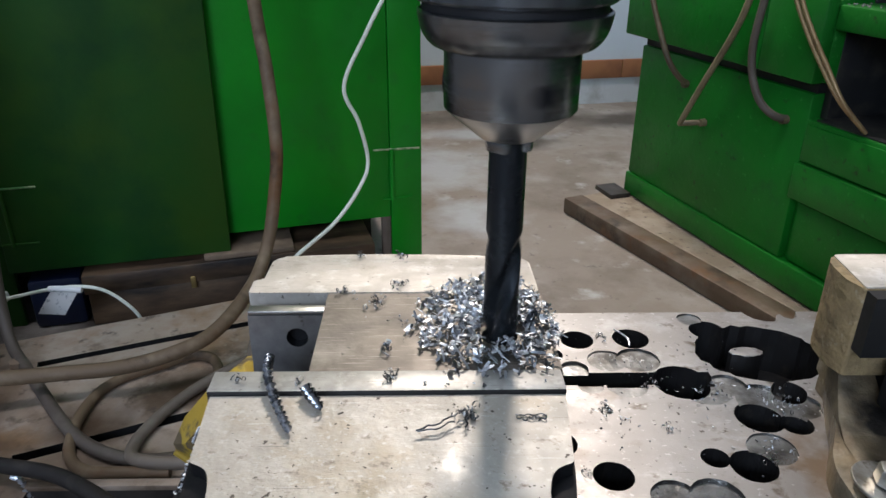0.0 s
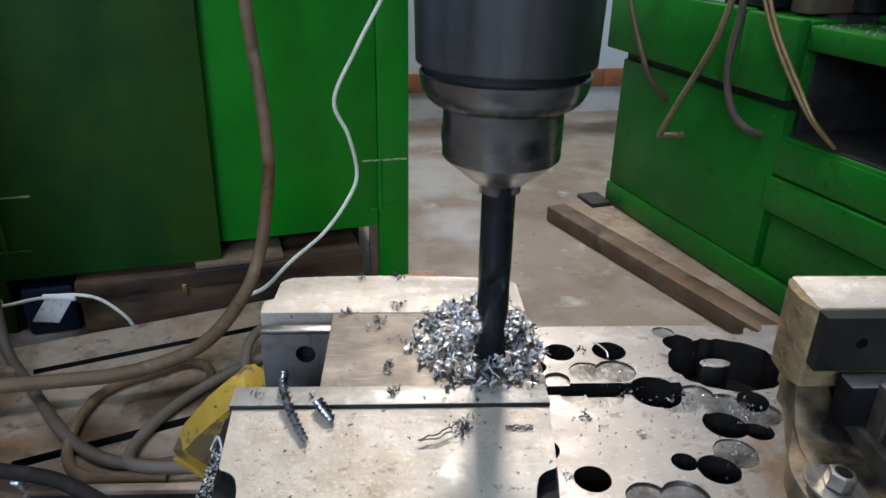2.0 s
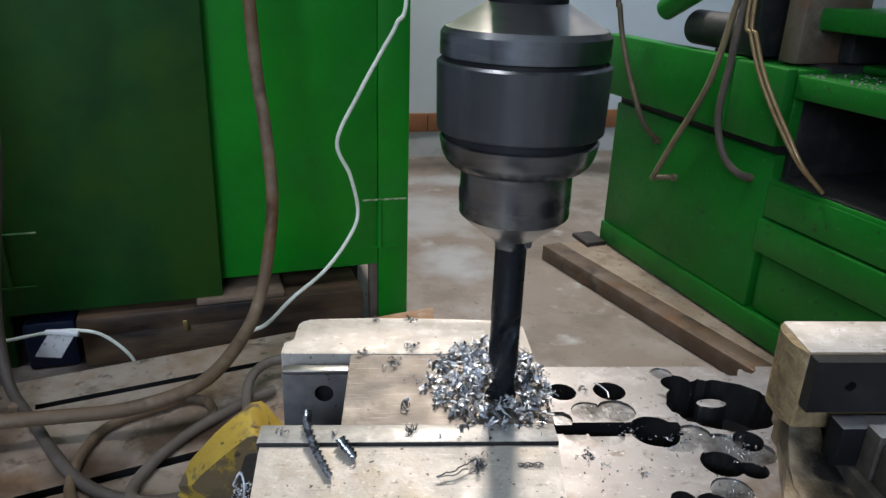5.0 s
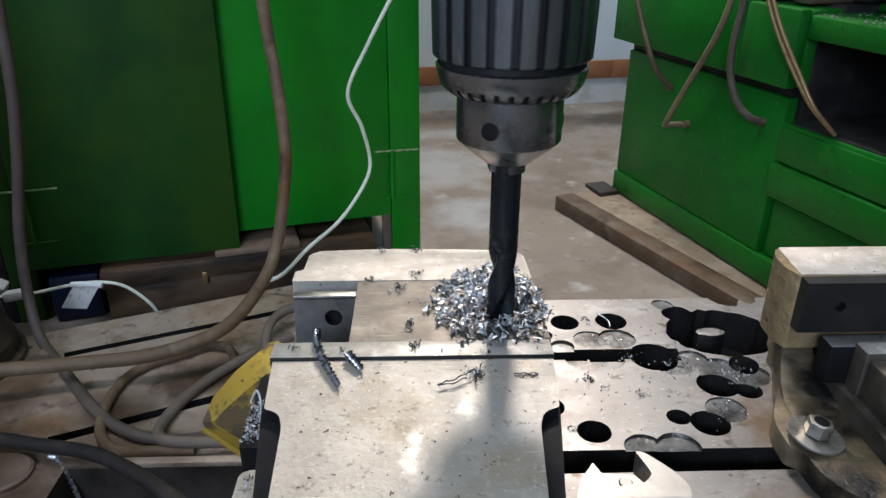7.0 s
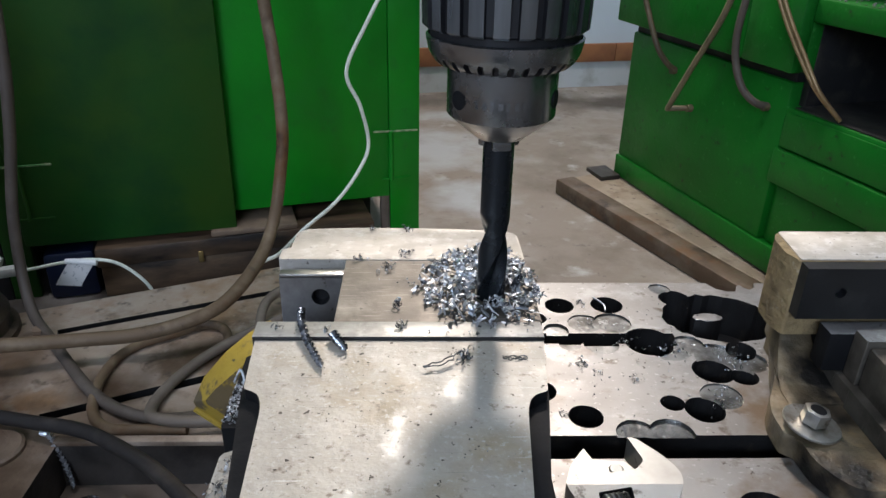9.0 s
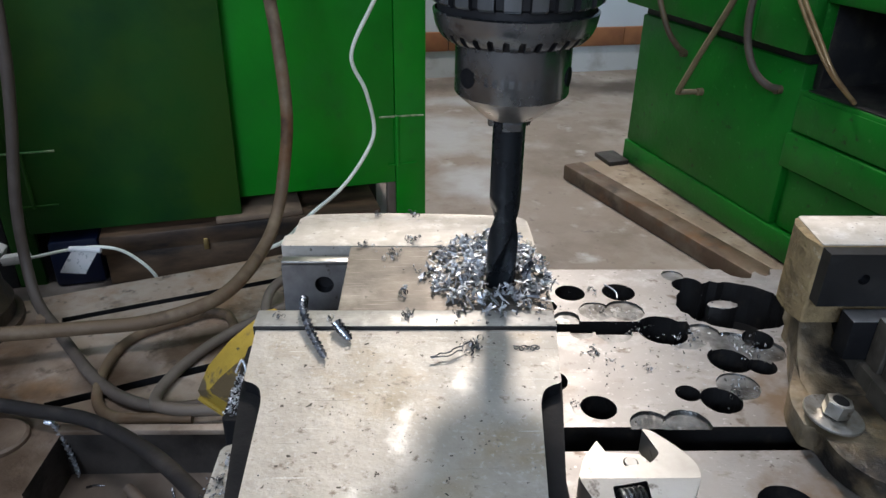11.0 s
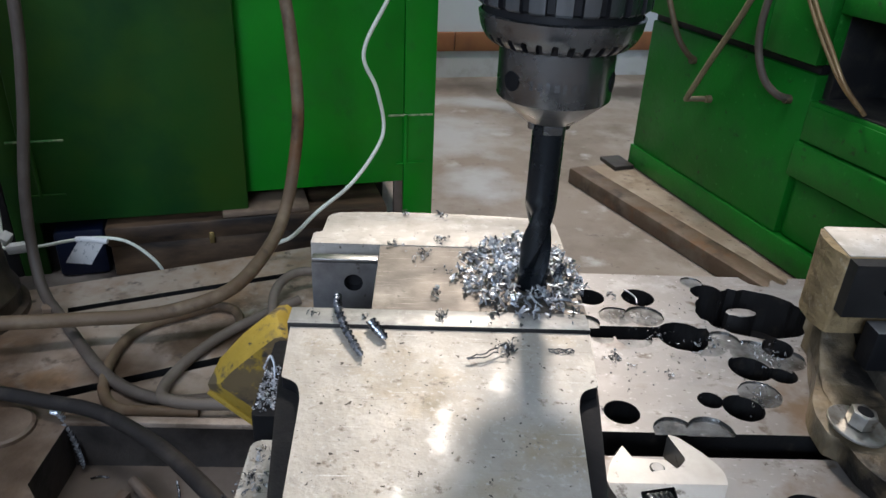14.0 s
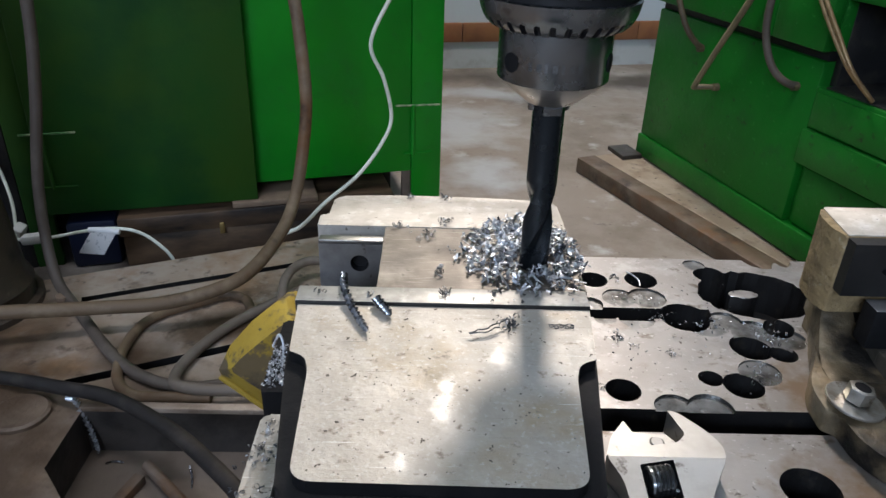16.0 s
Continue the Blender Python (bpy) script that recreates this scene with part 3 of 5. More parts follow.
def drill_table():
    table = thing("drill_table", "worn T-slotted iron drilling table scarred with drill holes", "drill table")
    outline = [(-0.055, -0.22), (0.46, -0.22), (0.46, 0.19), (0.2500, 0.19), (0.2475, 0.1835), (0.2430, 0.1805), (0.2395, 0.1830), (0.2380, 0.1870), (0.2355, 0.1855), (0.2320, 0.1780), (0.2260, 0.1780), (0.2190, 0.1815), (0.2160, 0.1865), (0.2145, 0.19), (0.0, 0.189), (-0.055, 0.189)]
    black = TABLE_HOLES
    shiny = [(0.1157, 0.136, 0.0108), (0.1342, 0.1368, 0.0122), (0.1215, 0.1125, 0.0112), (0.1625, 0.1075, 0.0135), (0.190, 0.0985, 0.0145), (0.206, 0.094, 0.012), (0.1778, 0.061, 0.0118), (0.1221, 0.0305, 0.0108),
             (0.1405, 0.030, 0.0122), (0.178, 0.181, 0.0075), (0.176, 0.112, 0.010), (0.096, 0.128, 0.008), (0.102, 0.112, 0.007)]
    cuts = [(circle(x, y, r, 28, 0.98, 0.02), 0.045, 1) for x, y, r in black]
    cuts += [(circle(x, y, r, 28, 0.97, 0.05), 0.0009 + 0.0005 * (i % 3), 2) for i, (x, y, r) in enumerate(shiny)]
    cuts += [([(-0.2, 0.1135), (0.17, 0.1125), (0.17, 0.1242), (-0.2, 0.1242)], 0.032, 1)]
    cuts += [([(-0.2, 0.0115), (0.6, 0.0125), (0.6, 0.0285), (-0.2, 0.029)], 0.035, 1)]
    island = circle(0.2040, 0.1535, 0.0100, 24, 0.50, 0.16)
    ring = circle(0.2065, 0.1435, 0.0365, 48, 0.80, 0.07)
    # the worn ring leaves an island standing in the middle
    cuts += [(ring, 0.030, 1)]
    bm = terrace(outline, cuts, TABLE, 0.055, {1: 1, 2: 2})
    part("table_top", bm, [TABLE_STEEL, PIT, DIMPLE], table, smooth=0)
    bm = prism(bmesh.new(), island, TABLE - 0.031, TABLE - 0.006, 0.0006)
    bm.normal_update()
    # sides take the hole colour: shade of the ring painted on
    for f in bm.faces:
        f.material_index = 0 if f.normal.z > 0.3 else 1
    part("boss", bm, [TABLE_STEEL, PIT], table, "bright worn boss left inside the milled ring")
    bm = boxed(-0.045, 0.44, -0.2, 0.175, BASE, TABLE - 0.0551, 0.006)
    part("pedestal_box", bm, RUSTY_BASE, table)


drill_table()


# ---------------------------------------------------------------- vise with the workpiece
def vise():
    v = thing("machine_vise", "heavy machine vise with ground jaws and black oily casting", "vise", pose(0, 0, TABLE))
    v.matrix_world = pose(0, 0, 0)
    # bed with a pale rail each side
    bm = boxed(-0.064, 0.066, -0.24, 0.108, TABLE + 0.0005, -0.052, 0.003)
    part("bed", bm, BLACK_IRON, v)
    for x0, x1 in ((-0.0775, -0.0645),):
        outline = rounded([(x0, -0.24), (x1, -0.24), (x1, -0.0145), (x0, -0.0145)], [0, 0, 0.001, 0.004 if x0 < 0 else 0.001])
        part("rail", prism(bmesh.new(), outline, TABLE + 0.0005, -0.050, 0.001), GROUND_STEEL if x0 < 0 else BLACK_IRON, v, "pale worn side rail strewn with chips" if x0 < 0 else "")
        part("lug", prism(bmesh.new(), rounded([(x0 - 0.0035, -0.002), (x1, -0.002), (x1, 0.055), (x0 - 0.0035, 0.055)], 0.002), TABLE + 0.0005, -0.048, 0.001), BLACK_IRON, v)
    # movable jaw: black body, ground top plate, jaw plate
    body = rounded([(-0.0622, -0.0005), (-0.0608, -0.032), (-0.0512, -0.1055), (0.0495, -0.1068), (0.0598, -0.033), (0.0625, -0.0005)], [0.001, 0.003, 0.010, 0.010, 0.003, 0.001])
    part("movable_jaw", prism(bmesh.new(), body, -0.051, -0.0065, 0.002), BLACK_IRON, v, "black oily movable jaw casting")
    plate = rounded([(-0.0612, -0.0006), (-0.0588, -0.0335), (-0.0525, -0.0362), (-0.0500, -0.0450), (-0.0474, -0.0985), (0.0448, -0.1000), (0.0495, -0.0460), (0.0520, -0.0378), (0.0587, -0.0350), (0.0622, -0.0006)],
                    [0.0, 0.0015, 0.004, 0.004, 0.0075, 0.0075, 0.004, 0.004, 0.0015, 0.0], 6)
    bm = prism(bmesh.new(), plate, -0.0068, -0.0016)
    bm.normal_update()
    for f in bm.faces:
        f.material_index = 0 if abs(f.normal.z) > 0.5 else 1
    part("top_plate", bm, [GROUND_STEEL, BLACK_IRON], v, "pale mottled ground jaw top, stained and scratched", 0)
    bm = boxed(-0.0625, 0.0625, 0.0, 0.0121, -0.042, 0.0, 0.0004)
    bm.normal_update()
    # front face takes a near-black material: the gap's shade is in its colour
    for f in bm.faces:
        f.material_index = 1 if f.normal.y < -0.9 else 0
    part("jaw_plate", bm, [JAW_STEEL, DARK_PLATE], v, "worn steel jaw plate, its grimy front darkened for shade")
    # fixed jaw
    shape = rounded([(-0.0636, 0.0712), (0.0628, 0.0712), (0.0628, 0.0800), (0.0622, 0.1050), (0.036, 0.1085), (-0.022, 0.1100), (-0.0585, 0.1070), (-0.0594, 0.0835), (-0.0636, 0.0832)], [0.0008, 0.0008, 0.001, 0.005, 0.02, 0.02, 0.005, 0.001, 0.001])
    part("fixed_jaw", prism(bmesh.new(), shape, TABLE + 0.0005, 0.0, 0.0012), FIXED_IRON, v, "pale milled fixed jaw casting")
    hole = circle(-0.0412, -0.0138, 0.0046, 24)
    bm = terrace([(-0.0612, -0.045), (0.0612, -0.045), (0.0612, -0.0030), (-0.0612, -0.0030)], [(hole, 0.0056, 1), (circle(0.036, -0.0138, 0.0046, 24), 0.0056, 1)], 0.0, 0.0058, {1: 1})
    bm.transform(Matrix(((1, 0, 0, 0), (0, 0, -1, 0.0566), (0, 1, 0, 0), (0, 0, 0, 1))))
    part("jaw_plate", bm, [BRIGHT_FACE, DARK_SLOT], v, "machined steel jaw plate with a bolt hole", smooth=0)
    # added block that fills the gap; near-black in place of its shade
    part("jaw_seat", boxed(-0.0610, 0.0610, 0.0626, 0.0710, TABLE + 0.03, -0.0125, 0.0005), BLACK_IRON, v, "near-black filler added in the shaded gap behind the jaw plate")
    bm = boxed(-0.0612, -0.0292, 0.0567, 0.0623, -0.0029, -0.0010, 0.0006)
    part("jaw_plate_edge", bm, CHUCK_NOSE, v, "bright chamfered jaw plate edge")
    return v


vise()


def workpiece():
    ob = thing("workpiece", "grey-brown steel block clamped in the vise being drilled", "workpiece")
    hole = circle(0.0422, 0.0357, 0.0071, 28)
    bm = terrace([(-0.0290, 0.0124), (0.0632, 0.0124), (0.0632, 0.0708), (-0.0290, 0.0708)], [(hole, 0.0022, 1)], -0.0004, 0.0024, {1: 1})
    part("top", bm, [WORK, DARK_SLOT], ob, smooth=0)
    part("block", boxed(-0.0288, 0.0630, 0.0126, 0.0563, -0.0390, -0.0029, 0.0005), WORK, ob)
    tagged(part("parallel_bar", boxed(-0.050, 0.055, 0.018, 0.050, TABLE + 0.029, -0.0392, 0.0008), BLACK_IRON), "dark steel parallel bar under the workpiece in the vise", "parallel bar")


workpiece()

# ---------------------------------------------------------------- spindle: chuck and drill
AXIS = (0.0422, 0.0357)


def spindle():
    ch = thing("drill_chuck", "dark steel keyed drill chuck holding a black twist drill", "drill chuck", pose(*AXIS, 0.074))
    o = 0.074

    def rel(rows):
        return [(r, z - o) for r, z in rows]

    # nose and body with three key holes
    part("nose", lathe(bmesh.new(), rel([(0.0070, 0.0790), (0.0098, 0.0780), (0.0103, 0.0782), (0.0212, 0.0872), (0.0224, 0.0884)]), steps=64, cap=False), CHUCK_NOSE, ch, "bright conical chuck nose")
    body = part("body", lathe(bmesh.new(), rel([(0.0224, 0.0884), (0.0227, 0.0890), (0.0227, 0.1100)]), steps=64, cap=False), CHUCK_BODY, ch, "grey chuck body with key holes")
    for k in range(3):
        a = radians(-90 + 120 * k)
        bm = bmesh.new()
        bmesh.ops.create_cone(bm, cap_ends=True, segments=20, radius1=0.0038, radius2=0.0038, depth=0.0036, matrix=Matrix.Translation((0.0211 * math.cos(a), 0.0211 * math.sin(a), 0.0965 - o)) @ Matrix.Rotation(a, 4, "Z") @ Matrix.Rotation(radians(90), 4, "Y"))
        # solid near-black plug; the hole's shade is only colour
        part("key_hole", bm, BLACK_IRON, body)
        # worn stamped marks beside the hole
        for j in range(7):
            b = a + radians(24 + 8 * j)
            h = (0.0036, 0.0030, 0.0036, 0.0028)[j % 4]
            bm = boxed(0.02262, 0.02276, -0.0010, 0.0010 if j % 2 else 0.0004, 0.0965 - h / 2 - o, 0.0965 + h / 2 - o)
            bm.transform(Matrix.Rotation(b, 4, "Z"))
            part("stamped_mark", bm, CHUCK_BODY, body)
    # toothed ring of the sleeve: key notches cut into its lower bevel
    teeth, bm, rings = 32, bmesh.new(), []
    for z, full, cut, f0, f1 in ((0.1084, 0.0232, 0.0232, 0.56, 0.98), (0.1086, 0.0252, 0.0236, 0.56, 0.98), (0.1094, 0.0269, 0.0240, 0.57, 0.97), (0.1110, 0.0286, 0.0252, 0.58, 0.96), (0.1122, 0.0294, 0.0272, 0.61, 0.93), (0.1129, 0.0298, 0.0294, 0.68, 0.86), (0.1133, 0.0300, 0.0300, 0.72, 0.82), (0.1150, 0.0307, 0.0307, 0.72, 0.82), (0.1178, 0.0313, 0.0313, 0.72, 0.82), (0.1200, 0.0317, 0.0317, 0.72, 0.82), (0.1206, 0.0308, 0.0308, 0.72, 0.82)):
        ring = []
        for k in range(teeth):
            for f, notch in ((0.0, 0), (0.28, 0), (f0 - 0.02, 0), (f0, 1), ((f0 + f1) / 2, 1), (f1, 1)):
                a, rr = 2 * math.pi * (k + f) / teeth, cut if notch else full
                ring.append(bm.verts.new((rr * math.cos(a), rr * math.sin(a), z - o)))
        rings.append(ring)
    n = len(rings[0])
    for lower, (a, b) in enumerate(zip(rings, rings[1:])):
        for i in range(n):
            bm.faces.new((a[i], a[(i + 1) % n], b[(i + 1) % n], b[i])).material_index = 1 if lower < 5 and i % 6 in (2, 3, 4, 5) or lower == 0 else 0
    part("toothed_ring", bm, [CHUCK_BODY, DARK_SLOT], ch, "grey sleeve ring with key teeth")
    part("groove", lathe(bmesh.new(), rel([(0.0300, 0.1202), (0.0300, 0.1242)]), steps=64, cap=False), DARK_SLOT, ch)
    # fluted sleeve
    steps, bm, rings = 22, bmesh.new(), []
    for z, grow in ((0.1232, -0.0012), (0.1242, 0.0), (0.1492, 0.0006), (0.1502, -0.0006)):
        ring = []
        for k in range(steps):
            for f, r in ((0.0, 0.0330), (0.34, 0.0331), (0.62, 0.0330), (0.66, 0.0312), (0.95, 0.0312)):
                a = 2 * math.pi * (k + f) / steps
                ring.append(bm.verts.new(((r + grow) * math.cos(a), (r + grow) * math.sin(a), z - o)))
        rings.append(ring)
    n = len(rings[0])
    for a, b in zip(rings, rings[1:]):
        for i in range(n):
            bm.faces.new((a[i], a[(i + 1) % n], b[(i + 1) % n], b[i])).material_index = 1 if i % 5 in (2, 3, 4) else 0
    part("sleeve", bm, [CHUCK, DARK_SLOT], ch, "dark fluted chuck sleeve")
    part("upper_groove", lathe(bmesh.new(), rel([(0.0305, 0.1494), (0.0305, 0.1528)]), steps=64, cap=False), DARK_SLOT, ch)
    part("collar", lathe(bmesh.new(), rel([(0.0310, 0.1516), (0.0325, 0.1521), (0.0325, 0.1600), (0.0308, 0.1622)]), steps=64, cap=False), CHUCK_BODY, ch)
    part("cap", lathe(bmesh.new(), rel([(0.0307, 0.1621), (0.0300, 0.1622), (0.0160, 0.1710), (0.0150, 0.1712)]), steps=64, cap=False), CHUCK_NOSE, ch, "bright conical chuck cap")
    part("arbor", lathe(bmesh.new(), rel([(0.0150, 0.1710), (0.0140, 0.185), (0.0140, 0.215), (0.034, 0.220), (0.034, 0.42)]), steps=48), BLACK_IRON, ch, "dark machine spindle")
    for k in range(3):
        bm = boxed(0.0040, 0.0083, -0.0042, 0.0042, 0.0735 - o, 0.0795 - o, 0.0012)
        bm.transform(Matrix.Rotation(radians(120 * k - 32), 4, "Z"))
        part("chuck_jaw", bm, CHUCK_BODY, ch)
    # twist drill
    bm, rings, sides = bmesh.new(), [], 48
    zs = [-0.0045 + 0.0008 * i for i in range(105)]
    for z in zs:
        runout = min(1.0, max(0.0, (0.0425 - z) / 0.0085))
        turn = 2 * math.pi * z / 0.095 - radians(72.4)
        ring = []
        for i in range(sides):
            a = 2 * math.pi * i / sides
            d = abs(((a - math.pi / 2) % math.pi) / math.pi - 0.5) * math.pi  # angle from the middle of a flute
            dip = max(0.0, 1 - (d / 0.72) ** 2) ** 0.8
            r = 0.0067 * (1 - 0.55 * runout * dip)
            if d > 1.05 and runout > 0:
                r *= 0.985
            ring.append(bm.verts.new((r * math.cos(a + turn), r * math.sin(a + turn), z - o)))
        rings.append(ring)
    for a, b in zip(rings, rings[1:]):
        for i in range(sides):
            bm.faces.new((a[i], a[(i + 1) % sides], b[(i + 1) % sides], b[i]))
    bm.faces.new(rings[0])
    bm.faces.new(rings[-1])
    part("twist_drill", bm, DRILL, ch, "black twist drill standing in the drilled hole")
    return ch


CHUCK_OB = spindle()


# ---------------------------------------------------------------- second vise beside the first
def second_vise():
    v = thing("machine_vise", "second machine vise with ochre rough-cast sides and blackened jaw", "vise")
    shape = rounded([(0.2085, 0.0720), (0.42, 0.0720), (0.42, 0.1075), (0.2115, 0.1075), (0.2060, 0.098), (0.2050, 0.082)], [0.0015, 0, 0, 0.003, 0.004, 0.003])
    bm = prism(bmesh.new(), shape, -0.046, 0.0, 0.0015)
    for p in bm.verts:
        if p.co.z < -0.02 and p.co.x < 0.25:
            p.co.x += 0.0005
    part("fixed_jaw", bm, [ROUGH_CAST], v, "rough-cast jaw")
    part("jaw_top", prism(bmesh.new(), rounded([(0.2092, 0.0725), (0.419, 0.0725), (0.419, 0.1068), (0.2118, 0.1068)], 0.002), -0.0005, 0.0006, 0.0003), FIXED_IRON, v, "pale milled top of the jaw")
    hole = circle(0.2300, -0.0150, 0.0030, 20)
    bm = terrace([(0.2095, -0.0310), (0.42, -0.0310), (0.42, -0.0006), (0.2095, -0.0006)], [(hole, 0.005, 1)], 0.0, 0.008, {1: 1})
    bm.transform(Matrix(((1, 0, 0, 0), (0, 0, -1, 0.0640), (0, 1, 0, 0), (0, 0, 0, 1))))
    part("jaw_plate", bm, [DARK_PLATE, DARK_SLOT], v, "blackened jaw plate with a screw hole", smooth=0)
    # body under the jaw, sweeping down into a foot that runs towards the front
    bm = bmesh.new()
    side = [(0.108, -0.0668), (0.108, -0.0275), (0.096, -0.0270), (0.089, -0.0315), (0.0855, -0.0440), (0.0800, -0.0510), (0.0725, -0.0565), (0.0620, -0.0615), (0.0480, -0.0645), (0.0360, -0.0655), (0.0360, -0.0668)]
    rows = []
    for x, drop in ((0.2020, 0.0012), (0.2036, 0.0), (0.2100, 0.0), (0.2306, 0.0)):
        rows.append([bm.verts.new((min(0.2306, x + 0.0016 * noise.noise((y * 60, z * 60, 1 + x * 40)) + 0.0185 * min(1.0, max(0.0, (y - 0.052) / 0.046))), y, z - (drop if 0 < i < len(side) - 1 else 0))) for i, (y, z) in enumerate(side)])
    for a, b in zip(rows, rows[1:]):
        for i in range(len(side)):
            bm.faces.new((a[i], a[(i + 1) % len(side)], b[(i + 1) % len(side)], b[i]))
    bm.faces.new(rows[0])
    bm.faces.new(rows[-1])
    part("side_casting", bm, VISE_FOOT, v, "ochre rough-cast flank with black patches", smooth=50)
    foot = rounded([(0.2215, 0.1075), (0.2210, 0.098), (0.2110, 0.076), (0.2055, 0.061), (0.1935, 0.041), (0.1900, 0.030), (0.1895, 0.015), (0.1950, 0.011), (0.1955, -0.004), (0.2000, -0.015), (0.2070, -0.023), (0.2306, -0.026), (0.2306, 0.1075)], [0, 0.003, 0.004, 0.005, 0.005, 0.004, 0.002, 0.002, 0.004, 0.005, 0.005, 0, 0])
    bm = prism(bmesh.new(), foot, TABLE + 0.0005, -0.0666, 0.0016)
    part("foot", bm, VISE_FOOT, v, "brown rough-cast foot with black patches")
    part("bed", boxed(0.2308, 0.42, -0.10, 0.107, TABLE + 0.0005, -0.056, 0.002), WORN_IRON, v)
    part("web", boxed(0.2308, 0.42, 0.0642, 0.107, -0.0558, -0.0466, 0.001), BLACK_IRON, v)
    bm = boxed(0.2225, 0.42, 0.0508, 0.0638, -0.0557, -0.0318, 0.0015)
    bm.normal_update()
    for f in bm.faces:
        f.material_index = 0 if f.normal.z > 0.5 else 1
    part("slide", bm, [BRIGHT_FACE, BLACK_IRON], v, "bright slideway between the jaws")
    part("movable_jaw", prism(bmesh.new(), rounded([(0.2335, -0.10), (0.42, -0.10), (0.42, 0.0385), (0.2362, 0.0385)], 0.0015), -0.0557, -0.0325, 0.0012), WORN_IRON, v, "worn brown casting of the movable jaw")
    bm = prism(bmesh.new(), rounded([(0.2345, 0.0390), (0.42, 0.0390), (0.42, 0.0505), (0.2345, 0.0505)], 0.0008), -0.0555, -0.0288, 0.0008)
    bm.normal_update()
    for f in bm.faces:
        f.material_index = 0 if f.normal.z > 0.5 else 1
    part("jaw_plate", bm, [JAW_STEEL, WORN_IRON], v, "worn steel plate of the movable jaw")
    # clamping nut with a tilted washer
    nut = thing("clamping_nut", "steel nut on a large zinc-plated washer clamping the vise", "nut", pose(0.2045, 0.0190, -0.0650, 4, 7, 12))
    bm = lathe(bmesh.new(), [(0.0052, 0.0), (0.0138, 0.0), (0.0142, 0.0006), (0.0142, 0.0014), (0.0138, 0.0018), (0.0052, 0.0018)], steps=40, cap=False)
    part("washer", bm, ZINC, nut, "pale zinc-plated washer")
    bm = prism(bmesh.new(), [(0.0066 * math.cos(math.pi * k / 3), 0.0066 * math.sin(math.pi * k / 3)) for k in range(6)], 0.0026, 0.0100, 0.0006)
    part("nut", bm, ZINC, nut)
    part("stud", lathe(bmesh.new(), [(0.0042, 0.0), (0.0042, 0.0098), (0.0036, 0.0103)], steps=20), BLACK_IRON, nut)


second_vise()


# ---------------------------------------------------------------- adjustable wrench
def wrench():
    w = thing("adjustable_wrench", "satin chrome adjustable wrench lying on the table beside the vise", "wrench", pose(0, 0, 0))
    z0, z1 = TABLE + 0.001, -0.066
    head = rounded([(0.1100, 0.0120), (0.1145, 0.0105), (0.1240, -0.0010), (0.1290, -0.0105), (0.1285, -0.0185), (0.1180, -0.0360), (0.108, -0.055), (0.098, -0.085), (0.080, -0.088), (0.0815, -0.052), (0.0800, -0.0310), (0.0752, -0.0205), (0.0750, -0.0172), (0.0975, -0.0118), (0.1090, -0.0098), (0.1140, -0.0042)], [0.001, 0.002, 0.005, 0.004, 0.004, 0.006, 0.004, 0.003, 0.003, 0.004, 0.004, 0.0015, 0.001, 0.002, 0.002, 0.002])
    window = rounded([(0.0885, -0.0232), (0.1040, -0.0205), (0.1040, -0.0395), (0.0886, -0.0410)], 0.001)
    fold = [(0.06, -0.0192), (0.14, -0.0192), (0.14, -0.10), (0.06, -0.10)]
    bm = terrace(head, [(window, 0.0105, 1), (fold, 0.00001, 0)], z1, z1 - z0, {0: 0, 1: 1})
    for p in bm.verts:
        if p.co.z > z1 - 0.001:
            p.co.z -= max(0.0, -0.0192 - p.co.y) * 0.20
    rim = [e for e in bm.edges if e.is_manifold and e.calc_face_angle() > 1.0 and min(p.co.z for p in e.verts) > z1 - 0.02 and not inside(((e.verts[0].co.x + e.verts[1].co.x) / 2, (e.verts[0].co.y + e.verts[1].co.y) / 2), [(0.086, -0.02), (0.106, -0.018), (0.106, -0.043), (0.086, -0.043)])]
    bmesh.ops.bevel(bm, geom=[e for e in rim if max(p.co.z for p in e.verts) > z0 + 0.005 and abs(e.verts[0].co.z - e.verts[1].co.z) < 0.003], offset=0.0007, segments=2, affect="EDGES", profile=0.5, material=-1)
    head_ob = part("head", bm, [CHROME, DARK_SLOT], w)
    slide = rounded([(0.0752, -0.0165), (0.0795, -0.0045), (0.0880, 0.0072), (0.0908, -0.0008), (0.1060, -0.0018), (0.1098, -0.0078), (0.1085, -0.0092), (0.0975, -0.0114)], [0.001, 0.004, 0.001, 0.001, 0.001, 0.002, 0.001, 0.001])
    jaw = part("sliding_jaw", terrace(slide, [], z1 - 0.0028, z1 - 0.0028 - z0, {}), CHROME, w, "polished sliding jaw")
    part("pin", lathe(bmesh.new(), [(0.0034, z1 - 0.004), (0.0034, z1 - 0.0024), (0.0028, z1 - 0.0020)], (0.1005, -0.0072), 20), CHUCK_NOSE, jaw, "bright round pin end")
    # worm in its window
    bm, turns = bmesh.new(), 5
    pts = []
    c0, c1 = Vector((0.0910, -0.0305, -0.0705)), Vector((0.1015, -0.0288, -0.0700))
    d = (c1 - c0).normalized()
    u = d.cross(Vector((0, 0, 1))).normalized()
    for i in range(turns * 10 + 1):
        a = 2 * math.pi * i / 10
        pts.append(c0 + (c1 - c0) * (i / (turns * 10)) + 0.0062 * (math.cos(a) * u + math.sin(a) * Vector((0, 0, 1))))
    tube(bm, pts, 0.0010, 6, per=2)
    tube(bm, [c0, (c0 + c1) / 2, c1], 0.0050, 12, per=3)
    part("worm", bm, CHUCK, head_ob, "dark knurled adjusting worm")


wrench()


